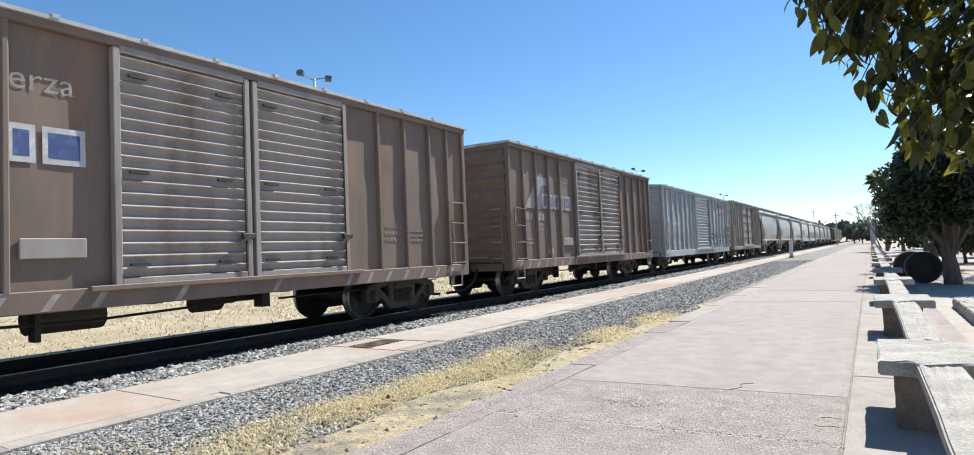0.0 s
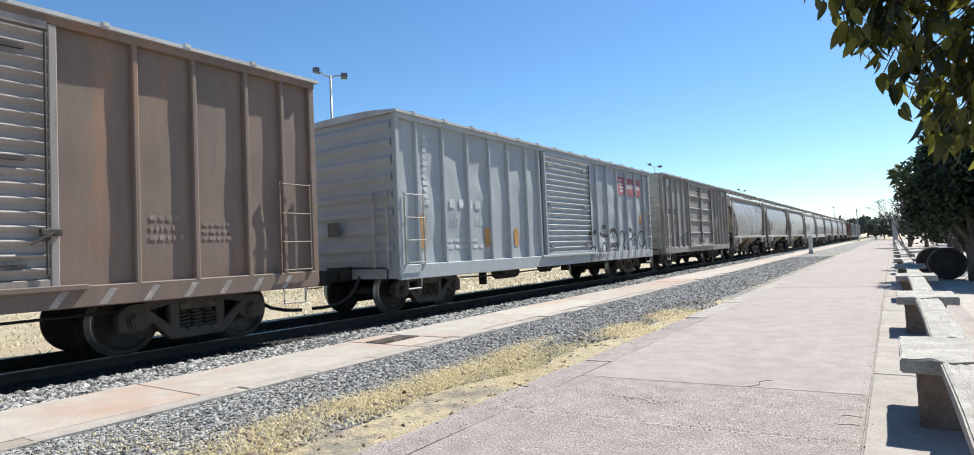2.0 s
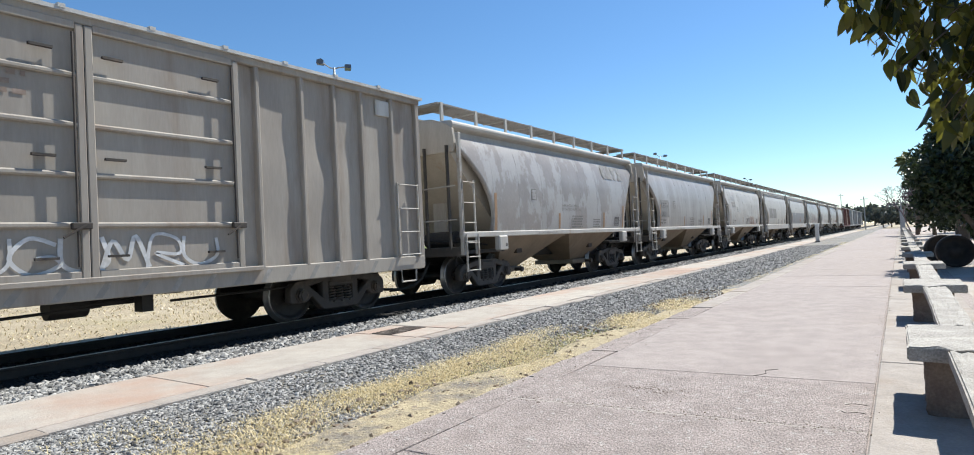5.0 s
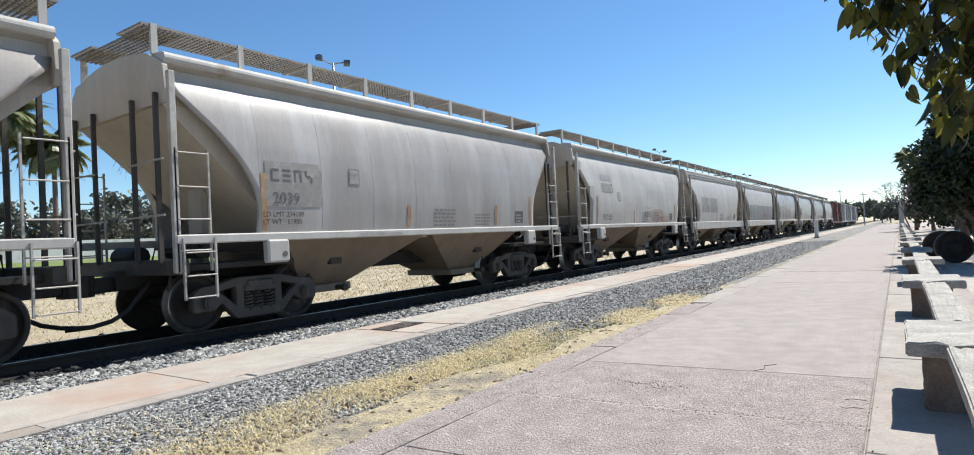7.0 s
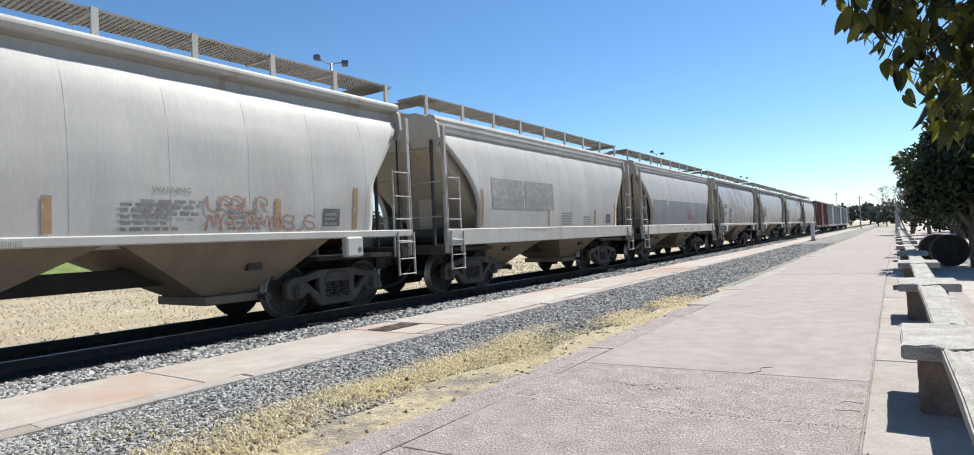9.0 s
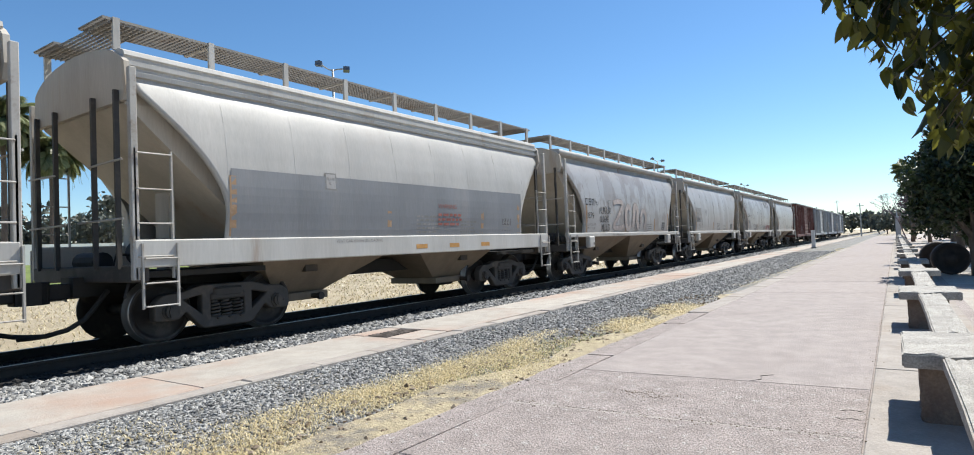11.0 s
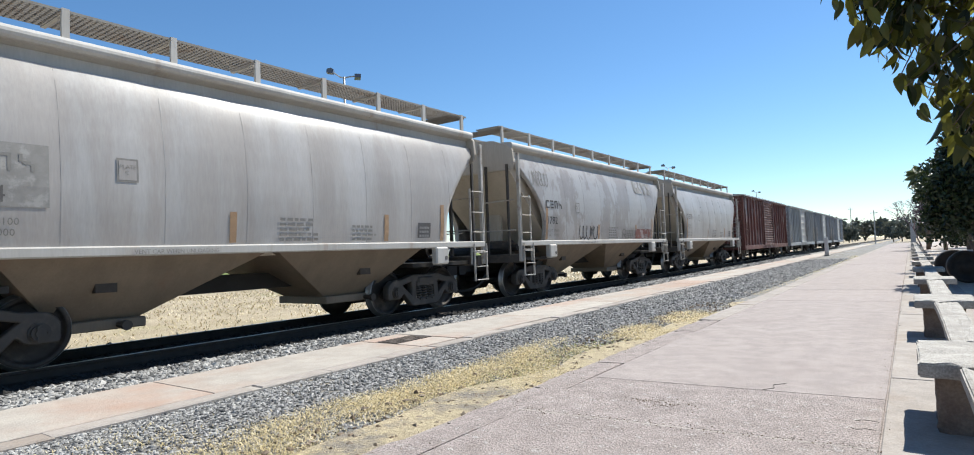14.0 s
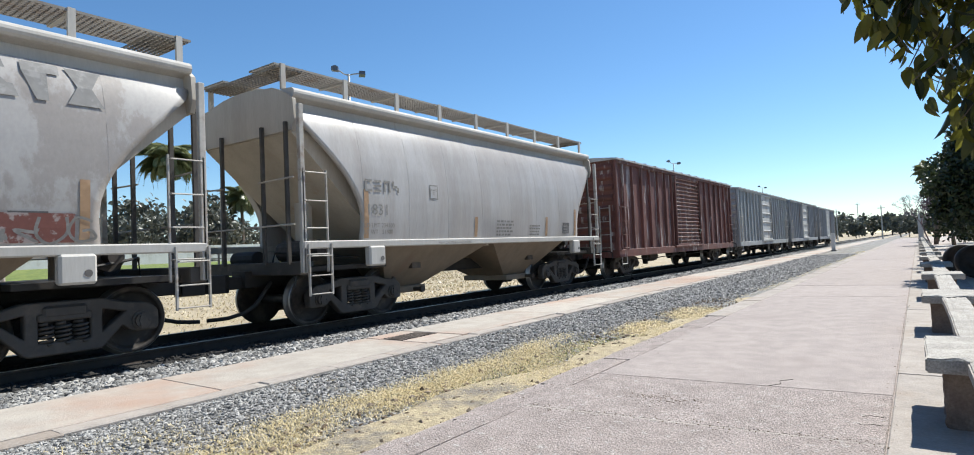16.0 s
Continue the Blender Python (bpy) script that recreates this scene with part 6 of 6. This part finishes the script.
scrawl(car, -h + 4.2, 1.1, 3.4, 0.4, 7, "pale_spray", lambda z: 1.57, 18, 0.05)
for i in range(24):
    slant(car, -h + 0.5 + 0.46 * i, 0.77, 0.09, 0.2, "patch")

FRONTS = [58.35, 70.6, 83.1, 95.3, 107.55, 119.88, 132.58, 145.22, 157.88]
HL = 11.15
specs = ["weathered grey-tan covered hopper with peeling whitewash", "dusty grey-tan covered hopper with a grey name panel", "dusty grey covered hopper with red scrawl",
         "pale grey covered hopper with dark side patches", "two-tone grey covered hopper with a deep sill", "dusty tan covered hopper with graffiti",
         "grey-tan covered hopper with a painted number", "grey-tan covered hopper with small graffiti tags", "grey-tan covered hopper with rusty streaks"]
hop = []
for i, (front, lab) in enumerate(zip(FRONTS, specs)):
    car, h = put(hopper(lab, "cement_b" if i in (2, 3, 4) else "cement_peel" if i in (0, 5, 7) else "cement", i in (3, 4), i in (3, 4), HL, i + 1, CUT=CUT_STRAIGHT if i == 2 else CUT, dent=0.03 if i == 2 else 0.016), front, HL)
    hop.append(car)
    for k, (y, hh) in enumerate(((1.42, 0.9), (4.75, 0.45), (7.9, 0.5), (9.55, 0.75))):
        patch(car, -h + y, 1.5, 0.11, hh, "old_orange", hop_x, label="worn orange reflector strip")
    patch(car, -h + 8.85, 1.56, 0.38, 0.3, "dark_patch", hop_x, label="dark data panel")
    bars(car, -h + 8.9, 1.58, 0.28, 0.24, 3, "patch", hop_x, i)
    bars(car, -h + 5.6, 1.52, 0.75, 0.4, 5, "faded_ink", hop_x, 20 + i)
    bars(car, -h + 7.1, 1.52, 0.6, 0.3, 4, "faded_ink", hop_x, 40 + i)
    patch(car, -h + 3.22, 2.28, 0.26, 0.3, "faded_ink", hop_x, label="outlined plate mark")
    patch(car, -h + 3.245, 2.305, 0.21, 0.25, "cement", hop_x, label="plate mark ground", lift=0.005)
    words(car, "PLATE\n   C", -h + 3.255, 2.45, 0.07, "faded_ink", lambda z: hop_x(z) + 0.004)
    words(car, "VENT CAR WHEN UNLOADING", -h + 3.4, 1.365, 0.08, "faded_ink", lambda z: 1.63)
    # number on the end plate
    me = text_mesh(("1920", "2039", "", "", "", "1879", "2084", "1782", "1831")[i] or " ", 0.2, M["faded_ink"])
    me.transform(Matrix.Translation((0.75, -h + 0.113, 3.62)) @ Matrix.Rotation(math.pi / 2, 4, "X"))
    if len(me.vertices):
        part("lettering", me, None, car, "small dark number")
    for k in range(4):
        part("lettering", boxes((0.75 + 0.13 * k, 0.84 + 0.13 * k, -h + 0.108, -h + 0.118, 3.84, 3.98)), M["faded_ink"], car)
hh = HL / 2
words(hop[0], "OPEN HATCH COVERS\nBEFORE UNLOADING CAR", -hh + 4.95, 2.14, 0.105, "faded_ink", hop_x)
words(hop[0], "EXW 10-8  H 9-5\nEW  10-8  H 13-8\nCU FT 3000", -hh + 9.0, 1.9, 0.1, "faded_ink", hop_x, 0.8)
for car in (hop[0], hop[7]):
    for i, shape in enumerate(([(0.1, 0), (0.42, 0), (0.42, 0.22), (0.22, 0.22), (0.22, 0.3), (0.42, 0.36), (0.34, 0.46), (0.1, 0.46), (0, 0.36), (0, 0.1)], [(0, 0), (0.4, 0), (0.26, 0.46), (0.14, 0.46)],
                               [(0.13, 0), (0.25, 0), (0.25, 0.34), (0.38, 0.34), (0.38, 0.46), (0, 0.46), (0, 0.34), (0.13, 0.34)], [(0, 0), (0.4, 0), (0.28, 0.23), (0.4, 0.46), (0, 0.46), (0.12, 0.23)])):
        bm = bmn()
        bmesh.ops.triangulate(bm, faces=[bm.faces.new([bm.verts.new((*q, 0)) for q in shape])])
        on_side(car, finish("lettering", bm, M["grey_mark"]), -hh + 8.15 + 0.44 * i, 3.16, hop_x, "lettering", "large faded grey company mark", 1.0, 0.012)
patch(hop[1], -hh + 1.5, 1.88, 1.1, 0.72, "patch", hop_x, label="grey overpainted name panel")
for i in range(4):
    mark(hop[1], -hh + 1.6 + 0.22 * i, 2.28, 0.15, 0.2, "dark_patch", i)
words(hop[1], "2039", -hh + 1.62, 1.93, 0.26, "dark_patch", lambda z: hop_x(z) + 0.004)
words(hop[1], "LD LMT 234100\nLT WT   51900", -hh + 1.45, 1.72, 0.115, "black_ink", hop_x)
for y, z, w, t in ((0.3, 3.22, 0.24, 0.26), (0.88, 2.3, 0.34, 0.4)):
    bm = bmn()
    prism(bm, [(0, t * 0.25), (w * 0.3, 0), (w, 0), (w, t), (0, t)], 0, 0, 0.02)
    o = part("gusset_plate", bm, M["hopper_sill"], hop[2], "pale welded gusset plate")
    o.location = (hop_x(z + t / 2) + 0.005, -hh + y, z)
patch(hop[2], -hh + 1.9, 2.55, 0.95, 0.30, "patch", hop_x, label="dark grey panel")
patch(hop[2], -hh + 1.9, 2.95, 0.95, 0.2, "cement", hop_x, label="grey panel")
words(hop[2], "LD LMT 252100\nLT WT   52900", -hh + 1.9, 1.72, 0.115, "black_ink", hop_x)
words(hop[2], "WARNING", -hh + 6.0, 2.03, 0.11, "faded_ink", hop_x)
bars(hop[2], -hh + 5.85, 1.72, 0.9, 0.25, 3, "faded_ink", hop_x, 61)
scrawl(hop[2], -hh + 6.75, 1.78, 1.0, 0.22, 5, "faint_red", hop_x, 62, 0.03, "red sprayed scrawl")
scrawl(hop[2], -hh + 6.75, 1.5, 1.9, 0.24, 9, "faint_red", hop_x, 63, 0.03, "red sprayed scrawl")
for k, (y, w) in enumerate(((1.9, 1.5), (3.5, 1.6))):
    patch(hop[3], -hh + y, 1.95, w, 0.75, "patch", hop_x, label="dark grey overpainted panel")
patch(hop[4], -hh + 1.45, 1.46, 8.3, 1.05, "band_grey", hop_x, label="dark grey band along the lower side")
words(hop[4], "WARNING", -hh + 6.3, 2.05, 0.13, "red_ink", lambda z: hop_x(z) + 0.004)
bars(hop[4], -hh + 6.3, 1.68, 0.9, 0.3, 3, "red_ink", lambda z: hop_x(z) + 0.004, 71)
for k in (4.9, 6.0, 7.2):
    patch(hop[4], -hh + k + 0.6, 1.2, 0.35, 0.09, "orange", lambda z: 1.63, label="orange reflector on the sill")
load_text(hop[5], hh, "1879", 1.42)
load_text(hop[7], hh, "1782", 1.45)
load_text(hop[8], hh, "1831", 1.45, "faded_ink")
patch(hop[6], -hh + 1.45, 1.92, 1.05, 0.72, "patch", hop_x, label="grey overpainted name panel")
for i in range(4):
    mark(hop[6], -hh + 1.55 + 0.22 * i, 2.32, 0.15, 0.2, "faded_ink", i)
words(hop[6], "2084", -hh + 1.55, 1.97, 0.27, "dark_patch", lambda z: hop_x(z) + 0.004)
words(hop[6], "LD LMT 234100\nLT WT   52000", -hh + 1.45, 1.72, 0.115, "faded_ink", hop_x)
scrawl(hop[5], -hh + 2.45, 2.1, 0.9, 0.22, 6, "black_ink", hop_x, 81, 0.028)
scrawl(hop[5], -hh + 2.5, 1.82, 0.7, 0.2, 6, "black_ink", hop_x, 82, 0.025)
scrawl(hop[5], -hh + 2.65, 1.52, 0.65, 0.24, 5, "black_ink", hop_x, 83, 0.03)
letters = [[(3.7, 2.5), (4.1, 2.56), (4.5, 2.48), (4.05, 2.0), (3.7, 1.68), (4.2, 1.62), (4.65, 1.7)], oval(5.05, 2.0, 0.28, 0.4, 0.8, 5.6),
           [(5.5, 1.65), (5.7, 2.4), (6.0, 2.3), (5.95, 1.9), (6.15, 1.62)], oval(6.6, 1.95, 0.26, 0.34, -1.2, 3.6)]
letters = [[(y - hh, z) for y, z in line] for line in letters]
strokes(hop[5], letters, "patch", hop_x, 0.25, "faded sprayed graffiti outline", -0.008)
strokes(hop[5], letters, "pink_spray", hop_x, 0.2, "pinkish sprayed graffiti fill", -0.003)
scrawl(hop[7], -hh + 3.45, 1.5, 1.2, 0.4, 5, "black_ink", hop_x, 85, 0.035)
scrawl(hop[7], -hh + 6.7, 1.5, 3.0, 0.3, 10, "faded_ink", hop_x, 86, 0.04)
scrawl(hop[7], -hh + 0.75, 2.95, 0.95, 0.4, 6, "faded_ink", hop_x, 87, 0.03)
patch(hop[7], -hh + 7.9, 1.5, 1.6, 0.34, "red_peel", hop_x, "graffiti", "peeling red sprayed block", 0.008)

length = 15.1
ribs50 = [0.6, 1.45, 2.3, 3.15, 4.0, 4.85, 5.6, 9.5, 10.35, 11.2, 12.05, 12.9, 13.75, 14.5]
put(boxcar(length, 4.06, "maroon", "maroon", ribs50, [(5.9, 9.1, "ridged_wide")], "dark maroon boxcar with peeling pale paint", 1.7, 0.016, 21, 8), 170.6, length)
put(boxcar(length, 4.06, "grey_green", "pale_door", ribs50, [(6.0, 9.0, "plug")], "grey boxcar with a pale plug door", 1.7, 0.012, 22, 8), 187.4, length)
put(boxcar(length, 4.06, "slate", "pale_door", ribs50, [(6.0, 9.0, "plug")], "slate-grey boxcar with a pale plug door", 1.7, 0.012, 23, 8), 204.2, length)
put(boxcar(14.2, 4.0, "slate", "pale_door", ribs50[:-2], [(6.0, 9.0, "plug")], "slate-grey boxcar at the end of the train", 1.7, 0.012, 24, 8), 221.0, 14.2)


def travelled(t):
    """Metres that the train has rolled after t seconds."""
    return 9.729 * t - 0.05211 * t * t + 0.002311 * t ** 3


def motions():
    for car, y in TRAIN:
        walk(car, [(t, pose(TRACK_X, y - travelled(t), RAIL_Z)) for t in range(17)])
    for wheelset, y in ROLLING:
        walk(wheelset, [(k / 15, pose(0, y, WHEEL_R, math.degrees(travelled(k / 15) / WHEEL_R))) for k in range(241)])


motions()
